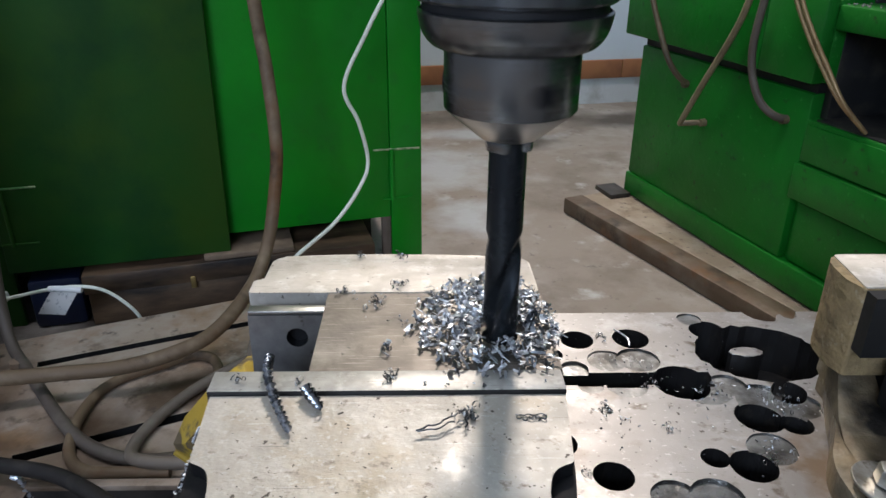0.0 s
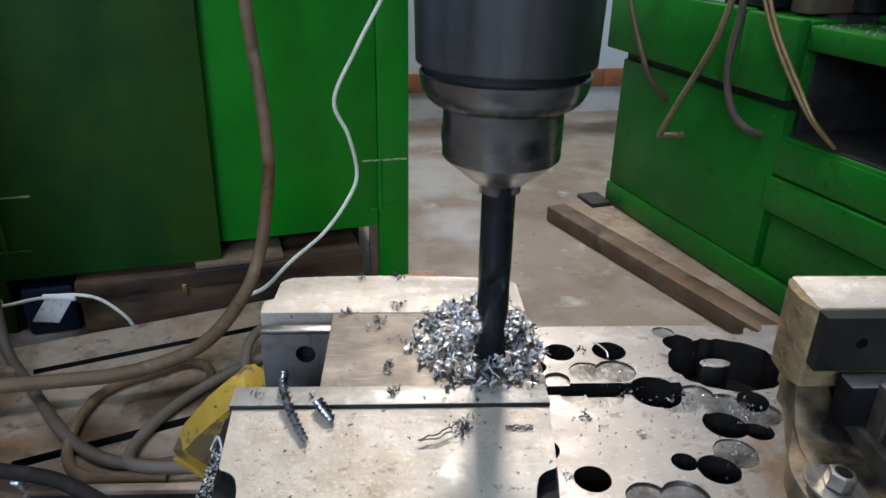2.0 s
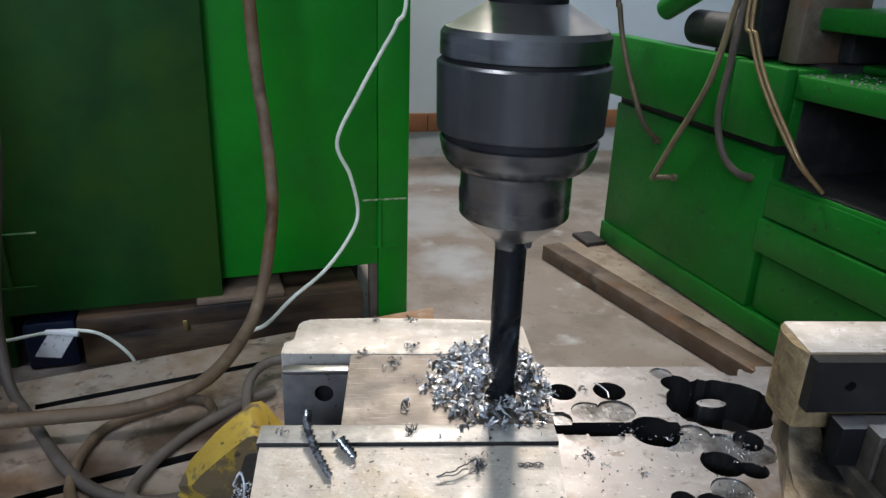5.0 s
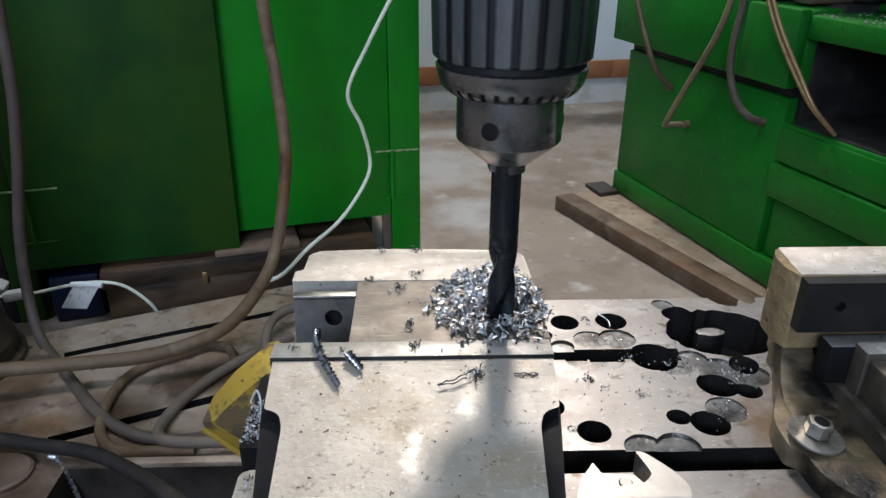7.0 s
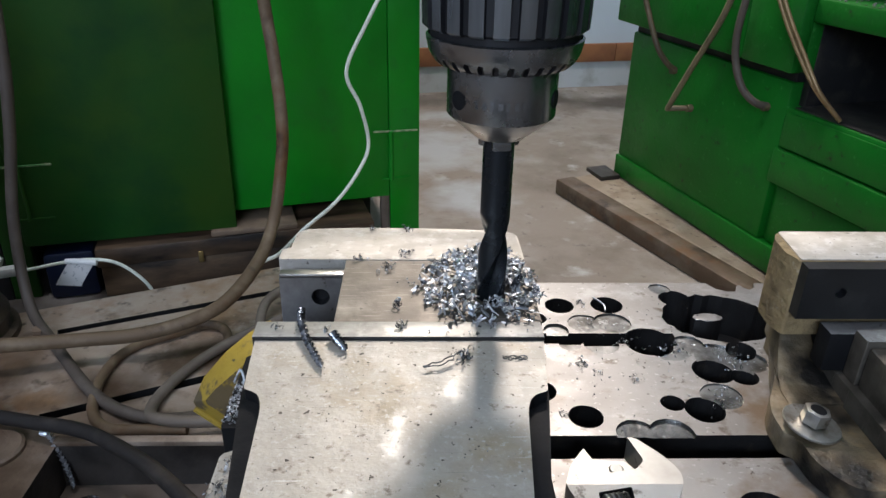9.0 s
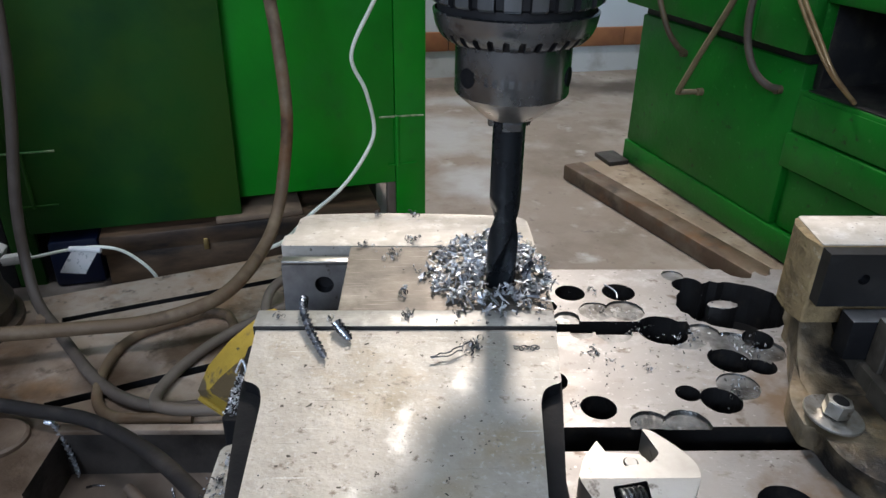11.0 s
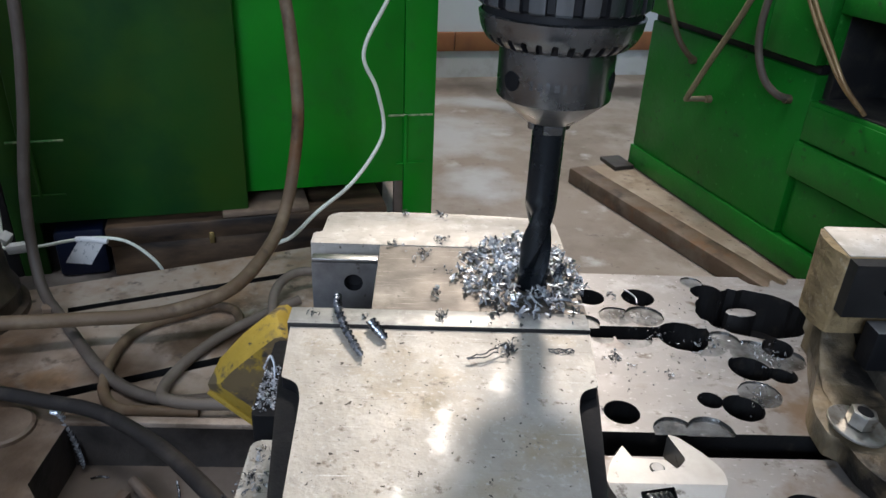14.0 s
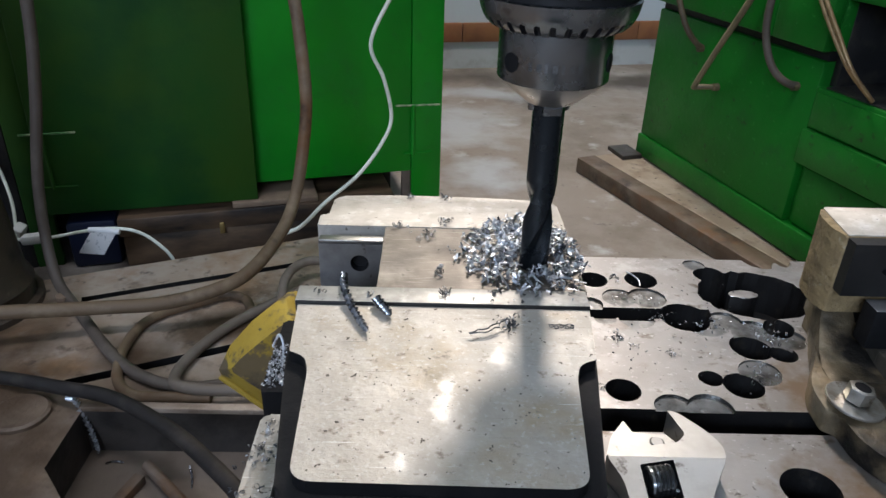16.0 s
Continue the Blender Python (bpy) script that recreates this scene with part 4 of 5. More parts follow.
# ---------------------------------------------------------------- yellow clamp block
def yellow_block():
    y = thing("yellow_guard", "worn yellow painted cast guard standing beside the drilling table", "guard")
    face = [(-0.1100, -0.2150), (-0.1225, -0.1980), (-0.1278, -0.1880), (-0.1336, -0.1830), (-0.1419, -0.1850), (-0.1656, -0.2060), (-0.1890, -0.2340), (-0.2027, -0.2624), (-0.2010, -0.2691), (-0.1610, -0.3072), (-0.1279, -0.3352)]
    inner = [(-0.1060, -0.2100), (-0.1140, -0.2010), (-0.1195, -0.1950), (-0.1250, -0.1910), (-0.1320, -0.1930), (-0.1490, -0.2080), (-0.1720, -0.2300), (-0.1823, -0.2424), (-0.1814, -0.2469), (-0.1526, -0.2722), (-0.1210, -0.2965)]
    bm = bmesh.new()
    y0 = 0.285
    back = [bm.verts.new((x * 0.99 + 0.004, y0 + 0.022, z - 0.004)) for x, z in face]
    rim = [bm.verts.new((x, y0, z)) for x, z in face]
    fr = [bm.verts.new((x, y0 - 0.023, z)) for x, z in inner]
    n = len(face)
    for i in range(n):
        j = (i + 1) % n
        bm.faces.new((back[i], back[j], rim[j], rim[i]))
        bm.faces.new((rim[i], rim[j], fr[j], fr[i]))
    bm.faces.new(back)
    bm.faces.new(fr).material_index = 1
    bmesh.ops.bevel(bm, geom=[e for e in bm.edges if all(v in rim for v in e.verts)], offset=0.0015, segments=2, affect="EDGES", profile=0.5, material=0)
    part("shell", bm, [YELLOW, YELLOW_WORN], y)
    lip = [(-0.2010, -0.2691), (-0.1610, -0.3072), (-0.1279, -0.3352)]
    part("lip", tube(bmesh.new(), [(x, y0 - 0.001, z) for x, z in lip], 0.0034, 8), YELLOW, y, "bright yellow lower lip")
    part("foot", boxed(-0.150, -0.100, y0 - 0.015, y0 + 0.060, BASE - 0.0545, -0.300, 0.002), BLACK_IRON, y)


yellow_block()


# ---------------------------------------------------------------- hoses, cables and cords
def cord(name, points, radius, mat, label, category, sides=12, wobble=0.02):
    return tagged(part(name, tube(bmesh.new(), points, radius, sides, wobble=wobble), mat, smooth=60), label, category, "cables and hoses")


cord("rubber_hose", [(-0.208, 0.76, 0.45), (-0.206, 0.755, 0.2), (-0.202, 0.75, 0.065), (-0.198, 0.75, 0.006), (-0.191, 0.74, -0.046), (-0.184, 0.72, -0.137), (-0.192, 0.7, -0.215), (-0.2, 0.68, -0.259), (-0.21, 0.63, -0.288), (-0.233, 0.55, -0.304), (-0.267, 0.51, -0.312), (-0.332, 0.49, -0.323), (-0.403, 0.48, -0.325), (-0.502, 0.455, -0.318), (-0.66, 0.41, -0.304)], 0.0088, RUBBER, "dusty brown rubber hose hanging down and sagging over the base", "hose")
cord("rubber_cable", [(-0.45, 0.60, 0.35), (-0.471, 0.6, 0.027), (-0.486, 0.6, -0.087), (-0.511, 0.6, -0.205), (-0.519, 0.597, -0.285), (-0.500, 0.565, -0.338), (-0.455, 0.516, -0.351), (-0.372, 0.422, -0.353), (-0.319, 0.382, -0.353), (-0.271, 0.369, -0.353), (-0.229, 0.375, -0.353), (-0.17, 0.40, -0.353), (-0.10, 0.44, -0.353)], 0.0070, HANGING_RUBBER, "grey dusty rubber cable hanging down onto the base", "cable")
cord("rubber_cable", [(-0.70, 0.39, -0.352), (-0.575, 0.385, -0.351), (-0.477, 0.375, -0.35), (-0.401, 0.349, -0.34), (-0.328, 0.321, -0.33), (-0.248, 0.261, -0.315), (-0.193, 0.204, -0.3), (-0.152, 0.157, -0.29), (-0.119, 0.112, -0.28), (-0.07, 0.04, -0.27)], 0.0075, BLACK_RUBBER, "black rubber cable lying across the oil trough", "cable")
cord("rubber_cable", [(-0.236, 0.515, -0.354), (-0.240, 0.534, -0.354), (-0.253, 0.553, -0.353), (-0.278, 0.558, -0.353), (-0.303, 0.541, -0.353), (-0.344, 0.515, -0.354), (-0.363, 0.483, -0.354), (-0.366, 0.438, -0.354), (-0.357, 0.395, -0.354), (-0.345, 0.371, -0.354), (-0.328, 0.357, -0.354), (-0.305, 0.3525, -0.354), (-0.24, 0.353, -0.354)], 0.0062, RUBBER, "thin brown rubber cable looped on the base", "cable")
cord("rubber_cable", [(-0.17, 0.575, -0.350), (-0.203, 0.550, -0.353), (-0.221, 0.530, -0.353), (-0.241, 0.506, -0.353), (-0.260, 0.478, -0.353), (-0.277, 0.440, -0.352), (-0.287, 0.407, -0.352), (-0.288, 0.383, -0.351), (-0.281, 0.366, -0.347), (-0.266, 0.357, -0.344), (-0.235, 0.356, -0.346), (-0.14, 0.364, -0.350)], 0.0066, RUBBER_GREY, "grey rubber cable bent across the base", "cable")
cord("rubber_cable", [(-0.182, 0.477, -0.350), (-0.200, 0.552, -0.340), (-0.195, 0.600, -0.335), (-0.165, 0.626, -0.335), (-0.10, 0.615, -0.345)], 0.0065, RUBBER_GREY, "grey rubber cable looped behind the vise", "cable")
cord("white_cord", [(-0.01, 0.815, 0.45), (0.0, 0.81, 0.15), (-0.014, 0.81, 0.096), (-0.035, 0.81, 0.058), (-0.069, 0.81, -0.004), (-0.101, 0.81, -0.074), (-0.083, 0.82, -0.129), (-0.073, 0.83, -0.191), (-0.087, 0.81, -0.227), (-0.122, 0.78, -0.269), (-0.167, 0.74, -0.297), (-0.199, 0.70, -0.319), (-0.232, 0.705, -0.340), (-0.262, 0.640, -0.354), (-0.29, 0.578, -0.356)], 0.0031, WHITE_CORD, "crooked white electric cord hanging in front of the green cabinet", "cord", 8)


def plug_cord():
    c = thing("plugged_cord", "white electric cord with a plug connector and paper tag", "cord")
    part("cord", tube(bmesh.new(), [(-0.68, 0.75, -0.15), (-0.65, 0.74, -0.246), (-0.63, 0.72, -0.297), (-0.622, 0.70, -0.335), (-0.610, 0.68, -0.342), (-0.565, 0.68, -0.338), (-0.512, 0.68, -0.326), (-0.465, 0.68, -0.320), (-0.430, 0.685, -0.330), (-0.400, 0.69, -0.362), (-0.390, 0.70, -0.40)], 0.0024, 8), WHITE_CORD, c)
    m = look((-0.600, 0.68, -0.342), (-0.545, 0.68, -0.333))
    bm = bmesh.new()
    box(bm, -0.008, 0.008, -0.007, 0.007, -0.036, 0.004, 0.003)
    bm.transform(m)
    part("connector", bm, PLUG, c, "off-white plug connector")
    bm = bmesh.new()
    box(bm, -0.007, 0.007, -0.009, 0.009, -0.008, 0.010, 0.002)
    bm.transform(pose(-0.618, 0.70, -0.338, 20, 30, 0))
    part("plug", bm, PLUG, c)
    bm = bmesh.new()
    grid = [[bm.verts.new((-0.498 + 0.036 * i / 4 - 0.018 * j / 4, 0.675 - 0.014 * math.sin(j / 4 * 1.5), -0.322 - 0.030 * j / 4 - 0.002 * i / 4)) for i in range(5)] for j in range(5)]
    for j in range(4):
        for i in range(4):
            bm.faces.new((grid[j][i], grid[j][i + 1], grid[j + 1][i + 1], grid[j + 1][i]))
    bmesh.ops.solidify(bm, geom=bm.faces[:], thickness=0.0006)
    part("tag_fold", tube(bmesh.new(), [(-0.502, 0.676, -0.3215), (-0.484, 0.676, -0.321), (-0.458, 0.676, -0.3235)], 0.0042, 10), PAPER, c, "rolled end of the paper tag round the cord")
    part("tag", bm, PAPER, c, "folded white paper tag")


plug_cord()

# ---------------------------------------------------------------- green cabinet
CAB = turned(-0.59, 0.765, 0, math.degrees(math.atan2(0.165, 0.595)))


def cabinet():
    c = thing("green_cabinet", "tall green sheet-metal machine cabinet with a dark door", "cabinet", CAB)
    part("carcass", boxed(-0.20, 0.618, 0.012, 0.62, -0.312, 1.25, 0.003), GREEN_PANEL, c)
    part("panel", boxed(0.290, 0.566, 0.0, 0.0118, -0.3155, 1.2, 0.003), GREEN_PANEL, c, "bright green front panel")
    part("corner_post", boxed(0.5665, 0.619, -0.001, 0.0118, FLOOR, 1.2, 0.002), GREEN_PANEL, c, "green corner post with chipped paint")
    part("corner_post", boxed(-0.047, -0.008, -0.003, 0.0118, FLOOR, 1.2, 0.002), GREEN_SHADED, c, "dull green corner post")
    part("side_panel", boxed(-0.25, -0.0475, -0.003, 0.0118, FLOOR, 1.2, 0.002), BLACK_GEAR_AND_SHADE, c, "nearly black side panel")
    part("leg", boxed(0.551, 0.5662, 0.004, 0.014, FLOOR, -0.3158, 0.001), TROUGH_FLOOR, c, "bare metal leg")
    bm = boxed(-0.006, 0.307, -0.020, -0.0005, -0.334, 1.2, 0.003)
    bm.transform(Matrix.Rotation(radians(0.6), 4, "Y"))
    part("door", bm, GREEN_SHADED, c, "dull green sheet-metal door, its shading put into the colour")
    for s, z, out in ((-0.021, -0.203, -0.020), (0.541, -0.197, 0.0)):
        mat = GREEN_PANEL if s > 0.1 else GREEN_SHADED
        rad = 0.0042 if s > 0.1 else 0.0028
        hinge = part("hinge", lathe(bmesh.new(), [(rad, z - 0.088), (rad, z)], (s + 0.028, out - 0.0010), 12), mat, c)
        for dz in (0.0, -0.084):
            bm = boxed(s - 0.002 if dz == 0 else s + 0.012, s + (0.074 if dz == 0 else 0.062), out - 0.0030, out - 0.0005, z + dz - 0.0018, z + dz + 0.0012, 0.0005)
            for p in bm.verts:
                p.co.z += 0.003 * noise.noise((p.co.x * 50, dz * 70, s * 9))
            part("hinge_seam", bm, GREEN_EDGE if dz == 0 else mat, hinge, "chipped pale paint along the hinge" if dz == 0 else "")
    # solid block, near-black in place of the shade under the cabinet
    part("underside", boxed(-0.19, 0.55, 0.10, 0.60, FLOOR + 0.001, -0.3125), BLACK_GEAR_AND_SHADE, c, "near-black block standing in for the shaded hollow under the cabinet")
    b = thing("storage_box", "grimy brown wooden box with a latch under the cabinet", "box", CAB)
    part("box_body", boxed(0.090, 0.53, -0.030, 0.098, FLOOR, -0.376, 0.002), BOX_WOOD, b)
    lid = part("box_lid", boxed(0.086, 0.53, -0.034, 0.098, -0.3758, -0.345, 0.002), BOX_WOOD, b)
    part("latch", boxed(0.238, 0.246, -0.038, -0.0342, -0.384, -0.364, 0.002), BRASS, lid, "tarnished brass latch")
    tagged(part("loose_board", boxed(0.262, 0.400, -0.030, 0.08, -0.3448, -0.3355, 0.002), BOX_TOP), "dusty tan board lying on the box", "board").matrix_world = CAB
    bm = boxed(0.008, 0.082, -0.020, 0.098, FLOOR, -0.350, 0.008)
    tagged(part("blue_canister", bm, BLUE), "dark blue plastic canister under the cabinet", "canister").matrix_world = CAB


cabinet()


# ---------------------------------------------------------------- green machine on the far side
def green_machine():
    yaw = math.degrees(math.atan2(-0.4796, 0.1458))
    frame_m = turned(0.4431, 1.2532, 0, yaw)
    g = thing("green_machine_tool", "large green machine tool with a dark chip opening and pipes", "machine", frame_m)

    def add(name, a, mat=GREEN, label="", bevel=0.004):
        return part(name, boxed(*a, bevel), mat, g, label)

    # local: x along the face, -y towards the aisle
    add("lower_body", (0.004, 0.452, 0.0, 0.70, -0.348, -0.0855))
    add("plinth", (0.001, 1.9, -0.0035, 0.72, -0.394, -0.3485), bevel=0.0030)
    add("top_rail", (-0.030, 0.352, -0.022, 0.010, -0.068, 0.050))
    # solid strip, near-black for the shade of the gap
    add("groove", (0.008, 0.452, 0.006, 0.69, -0.0853, -0.0682), DARK_SLOT, "near-black strip standing in for the shaded gap under the top rail", 0.001)
    add("column", (0.3525, 0.4650, -0.022, 0.0, -0.0682, 0.048), GREEN)
    add("column_back", (0.3525, 0.4650, 0.0005, 0.060, -0.0680, 0.046), GREEN)
    add("saddle_way", (0.20, 0.4650, 0.0605, 0.55, -0.0680, 0.0495), BLACK_GEAR_AND_SHADE, "greasy black slideway")
    # black sheet over the sill: the opening's shade as colour
    add("opening_floor", (0.4665, 1.88, 0.002, 0.2195, -0.1218, -0.1195), BLACK_GEAR_AND_SHADE, "black floor sheet of the chip opening, shade in its colour", 0.0005)
    add("upper_beam", (0.4652, 1.9, -0.004, 0.70, 0.006, 0.040))
    add("lower_sill", (0.4524, 1.9, -0.002, 0.70, -0.186, -0.122))
    # back and cheek carry the opening's shade in their colour
    add("opening_back", (0.4526, 1.88, 0.22, 0.68, -0.1215, 0.0055), BLACK_GEAR_AND_SHADE, "black back of the chip opening, shade in its colour", 0.001)
    add("opening_cheek", (0.4526, 0.4660, 0.02, 0.2198, -0.1215, 0.0055), BLACK_GEAR_AND_SHADE, "", 0.001)
    add("ledge", (0.4524, 1.9, -0.010, 0.70, -0.2425, -0.1865))
    add("recess", (0.4524, 1.9, 0.012, 0.70, -0.348, -0.2430))
    add("panel", (0.4630, 0.95, 0.006, 0.0118, -0.345, -0.2490), GREEN, "green cover panel", 0.002)
    add("panel", (0.4620, 0.95, -0.006, -0.0025, -0.182, -0.128), GREEN, "green cover panel", 0.001)
    add("shim", (-0.034, 0.032, -0.052, -0.0048, -0.3973, -0.3880), TROUGH, "dark steel shim plate", 0.001)
    # gear and housings above
    add("saddle", (0.22, 0.46, 0.10, 0.30, 0.050, 0.100), BLACK_GEAR_AND_SHADE, "greasy black machine saddle", 0.01)
    add("lead_block", (0.315, 0.365, 0.0, 0.12, 0.051, 0.30), BLACK_GEAR_AND_SHADE, "", 0.006)
    add("lead_block", (0.395, 0.435, 0.02, 0.15, 0.049, 0.32), BEAM, "rusty slide block", 0.006)
    bm = bmesh.new()
    bmesh.ops.create_cone(bm, cap_ends=True, segments=32, radius1=0.030, radius2=0.030, depth=0.14, matrix=Matrix.Translation((0.255, 0.03, 0.082)) @ Matrix.Rotation(radians(90), 4, "Y"))
    part("motor", bm, BLACK_GEAR_AND_SHADE, g, "black motor housing")
    bm = bmesh.new()
    bmesh.ops.create_cone(bm, cap_ends=True, segments=24, radius1=0.020, radius2=0.024, depth=0.09, matrix=Matrix.Translation((0.165, 0.0, 0.128)) @ Matrix.Rotation(radians(62), 4, "Y"))
    part("green_knob", bm, GREEN, g, "green painted cap")
    add("tray", (0.4652, 1.9, 0.12, 0.70, 0.0405, 0.052), GREEN, "green tray")
    add("upper_apron", (0.425, 1.9, 0.05, 0.68, 0.100, 0.132), GREEN, "green upper apron")
    # black block in place of the shade below the apron
    add("upper_shade", (0.47, 1.9, 0.24, 0.66, 0.0525, 0.0998), BLACK_GEAR_AND_SHADE, "", 0.002)
    add("upper_body", (0.46, 1.9, 0.16, 0.68, 0.1325, 0.6), BLACK_GEAR_AND_SHADE, "dark upper housing")
    bm = bmesh.new()
    for i in range(420):
        p = Vector((random.uniform(0.47, 0.95), random.uniform(0.0, 0.11), 0.0405))
        bmesh.ops.create_icosphere(bm, subdivisions=1, radius=random.uniform(0.0008, 0.0026), matrix=Matrix.Translation(p) @ Matrix.Diagonal((1, 1, 0.5, 1)))
    tagged(part("chip_heap", bm, TABLE_STEEL, g, "dirty metal chips on the machine ledge"), kind="stuff")

    # pipes bent into the face
    def pipe(name, pts, r, mat, label):
        part(name, tube(bmesh.new(), pts, r, 10), mat, g, label, smooth=60)

    pipe("hose", [(0.02, -0.05, 0.45), (0.040, -0.05, 0.14), (0.049, -0.05, 0.107), (0.066, -0.05, 0.061), (0.095, -0.05, 0.007), (0.125, -0.048, -0.041), (0.149, -0.038, -0.090), (0.160, -0.018, -0.119), (0.160, 0.002, -0.131)], 0.0052, OIL_HOSE, "brown oil hose")
    pipe("hose", [(0.43, -0.03, 0.40), (0.372, -0.05, 0.15), (0.36, -0.05, 0.103), (0.332, -0.05, 0.004), (0.262, -0.045, -0.106), (0.214, -0.040, -0.180), (0.207, -0.036, -0.189), (0.212, -0.028, -0.188), (0.225, 0.002, -0.186)], 0.0052, KHAKI_HOSE, "khaki oil hose bent into the machine")
    pipe("hose", [(0.40, -0.04, 0.40), (0.380, -0.05, 0.108), (0.375, -0.05, 0.045), (0.368, -0.05, -0.022), (0.373, -0.047, -0.067), (0.391, -0.04, -0.105), (0.409, -0.025, -0.125), (0.411, 0.002, -0.133)], 0.0060, HANGING_RUBBER, "grimy dark oil hose bent into the machine")
    for k in range(2):
        f = 0.011 * k
        pipe("copper_tube", [(0.39 + f, -0.045, 0.40), (0.393 + f, -0.05, 0.13), (0.408 + f, -0.05, 0.091), (0.434 + f, -0.05, 0.046), (0.458 + f, -0.045, 0.008), (0.493 + f, -0.04, -0.035), (0.528 + f * 0.5, -0.03, -0.077), (0.550, 0.004, -0.117)], 0.0032, COPPER_PIPE, "stained copper tube")
    for s, z, mat in ((0.160, -0.131, OIL_HOSE), (0.225, -0.186, KHAKI_HOSE), (0.411, -0.133, OIL_HOSE)):
        bm = bmesh.new()
        bmesh.ops.create_cone(bm, cap_ends=True, segments=12, radius1=0.0072, radius2=0.0066, depth=0.010, matrix=Matrix.Translation((s, -0.005, z)) @ Matrix.Rotation(radians(90), 4, "X"))
        part("pipe_fitting", bm, mat, g)
    beam = thing("steel_beam", "rusty steel channel lying on the floor along the machine", "beam", turned(0.3058, 1.2152, 0, math.degrees(math.atan2(-0.4704, 0.2158))))
    part("web", boxed(0.0, 1.5, 0.0, 0.046, FLOOR + 0.0005, -0.3962, 0.003), BEAM, beam)
    # added slab: shows a lit tan top where the floor would lie in shadow
    pad = boxed(0.003, 1.7, 0.0465, 0.95, FLOOR + 0.0005, -0.3975, 0.003)
    tagged(part("machine_pad", pad, PAD, smooth=0), "dusty tan slab added in place of the lit floor under the machine", "concrete pad", kind="structure").matrix_world = beam.matrix_world


green_machine()


# ---------------------------------------------------------------- chips
def ribbon(bm, p, size, turns, width, mat=0, axis=None):
    """A curled sliver of metal."""
    a = axis or Vector((random.uniform(-1, 1), random.uniform(-1, 1), random.uniform(-0.3, 0.6))).normalized()
    u = a.orthogonal().normalized()
    u.rotate(Matrix.Rotation(random.uniform(0, 6.28), 3, a))
    v = a.cross(u)
    n = max(4, int(turns * 8))
    last = None
    for i in range(n + 1):
        t = i / n
        ang = turns * 2 * math.pi * t
        r = size * (1 - 0.45 * t)
        c = p + r * (math.cos(ang) * u + math.sin(ang) * v) + a * (t - 0.5) * width * turns * 1.25
        w = width * (0.55 + 0.45 * math.sin(math.pi * min(1, t * 1.2 + 0.1)))
        pair = (bm.verts.new(c - a * w * 0.5 + r * 0.12 * random.uniform(-1, 1) * u), bm.verts.new(c + a * w * 0.5))
        if last:
            bm.faces.new((last[0], last[1], pair[1], pair[0])).material_index = mat
        last = pair


def shard(bm, p, length, width, mat=0):
    """A flat bent flake."""
    yaw, tilt = random.uniform(0, 6.28), radians(random.gauss(0, 26))
    m = Matrix.Translation(p) @ Matrix.Rotation(yaw, 4, "Z") @ Matrix.Rotation(tilt, 4, "Y") @ Matrix.Rotation(radians(random.gauss(0, 24)), 4, "X")
    bend, last = random.uniform(-0.35, 0.35), None
    for i in range(4):
        t = i / 3 - 0.5
        w = width * (1 - abs(t) * random.uniform(0.3, 1.3))
        z = bend * length * (t * t - 0.1)
        pair = (bm.verts.new(m @ Vector((t * length, -w / 2, z))), bm.verts.new(m @ Vector((t * length, w / 2, z + random.uniform(-0.15, 0.15) * width))))
        if last:
            bm.faces.new((last[0], last[1], pair[1], pair[0])).material_index = mat
        last = pair


def chip_pile():
    bm = bmesh.new()
    made = 0
    while made < 1250:
        a, k = random.uniform(0, 2 * math.pi), math.sqrt(random.random())
        x, y = 0.0395 + 0.031 * k * math.cos(a), 0.0400 + 0.036 * k * math.sin(a)
        edge = 1.0 + 0.30 * noise.noise((2.2 * math.cos(a), 2.2 * math.sin(a), 4.2))
        k *= edge
        x, y = 0.0390 + 0.031 * k * math.cos(a), 0.0425 + (0.041 if math.sin(a) > 0 else 0.036) * k * math.sin(a)
        if math.hypot(x - AXIS[0], y - AXIS[1]) < 0.0095 or y > 0.092 or x > 0.0665:
            continue
        if k > 0.62 and random.random() < (k - 0.62) * 1.9:
            continue
        if k > 0.35 and noise.noise((x * 190, y * 190, 2.0)) < -0.22:
            continue
        height = 0.0042 * max(0.0, 1 - k ** 2) + 0.0003
        p = Vector((x, y, random.uniform(0.0006, 0.0016 + height)))
        if random.random() < 0.72:
            shard(bm, p, random.uniform(0.0016, 0.0060) * (1.5 if random.random() < 0.15 else 1), random.uniform(0.0005, 0.0016) * (1.6 if random.random() < 0.15 else 1), 0 if random.random() < 0.74 else 1)
            made += 1
            continue
        ribbon(bm, p, random.uniform(0.0007, 0.0024), random.choice((0.2, 0.3, 0.45, 0.6, 1.0, 1.6)), random.uniform(0.0005, 0.0019), 0 if random.random() < 0.86 else 1)
        made += 1
    for i in range(180):
        x, y = random.gauss(0.041, 0.024), random.gauss(0.032, 0.024)
        if math.hypot(x - AXIS[0], y - AXIS[1]) < 0.0095 or not -0.02 < x < 0.0625 or not 0.001 < y < 0.10:
            continue
        ribbon(bm, Vector((x, y, 0.0007)), random.uniform(0.0003, 0.0008), random.choice((0.3, 0.5, 1.0)), random.uniform(0.0004, 0.001), i % 2)
    tagged(part("metal_chips", bm, [CHIP, DARK_CHIP], smooth=0), "heap of bright curled steel chips around the drill", "metal chips", kind="stuff")


chip_pile()


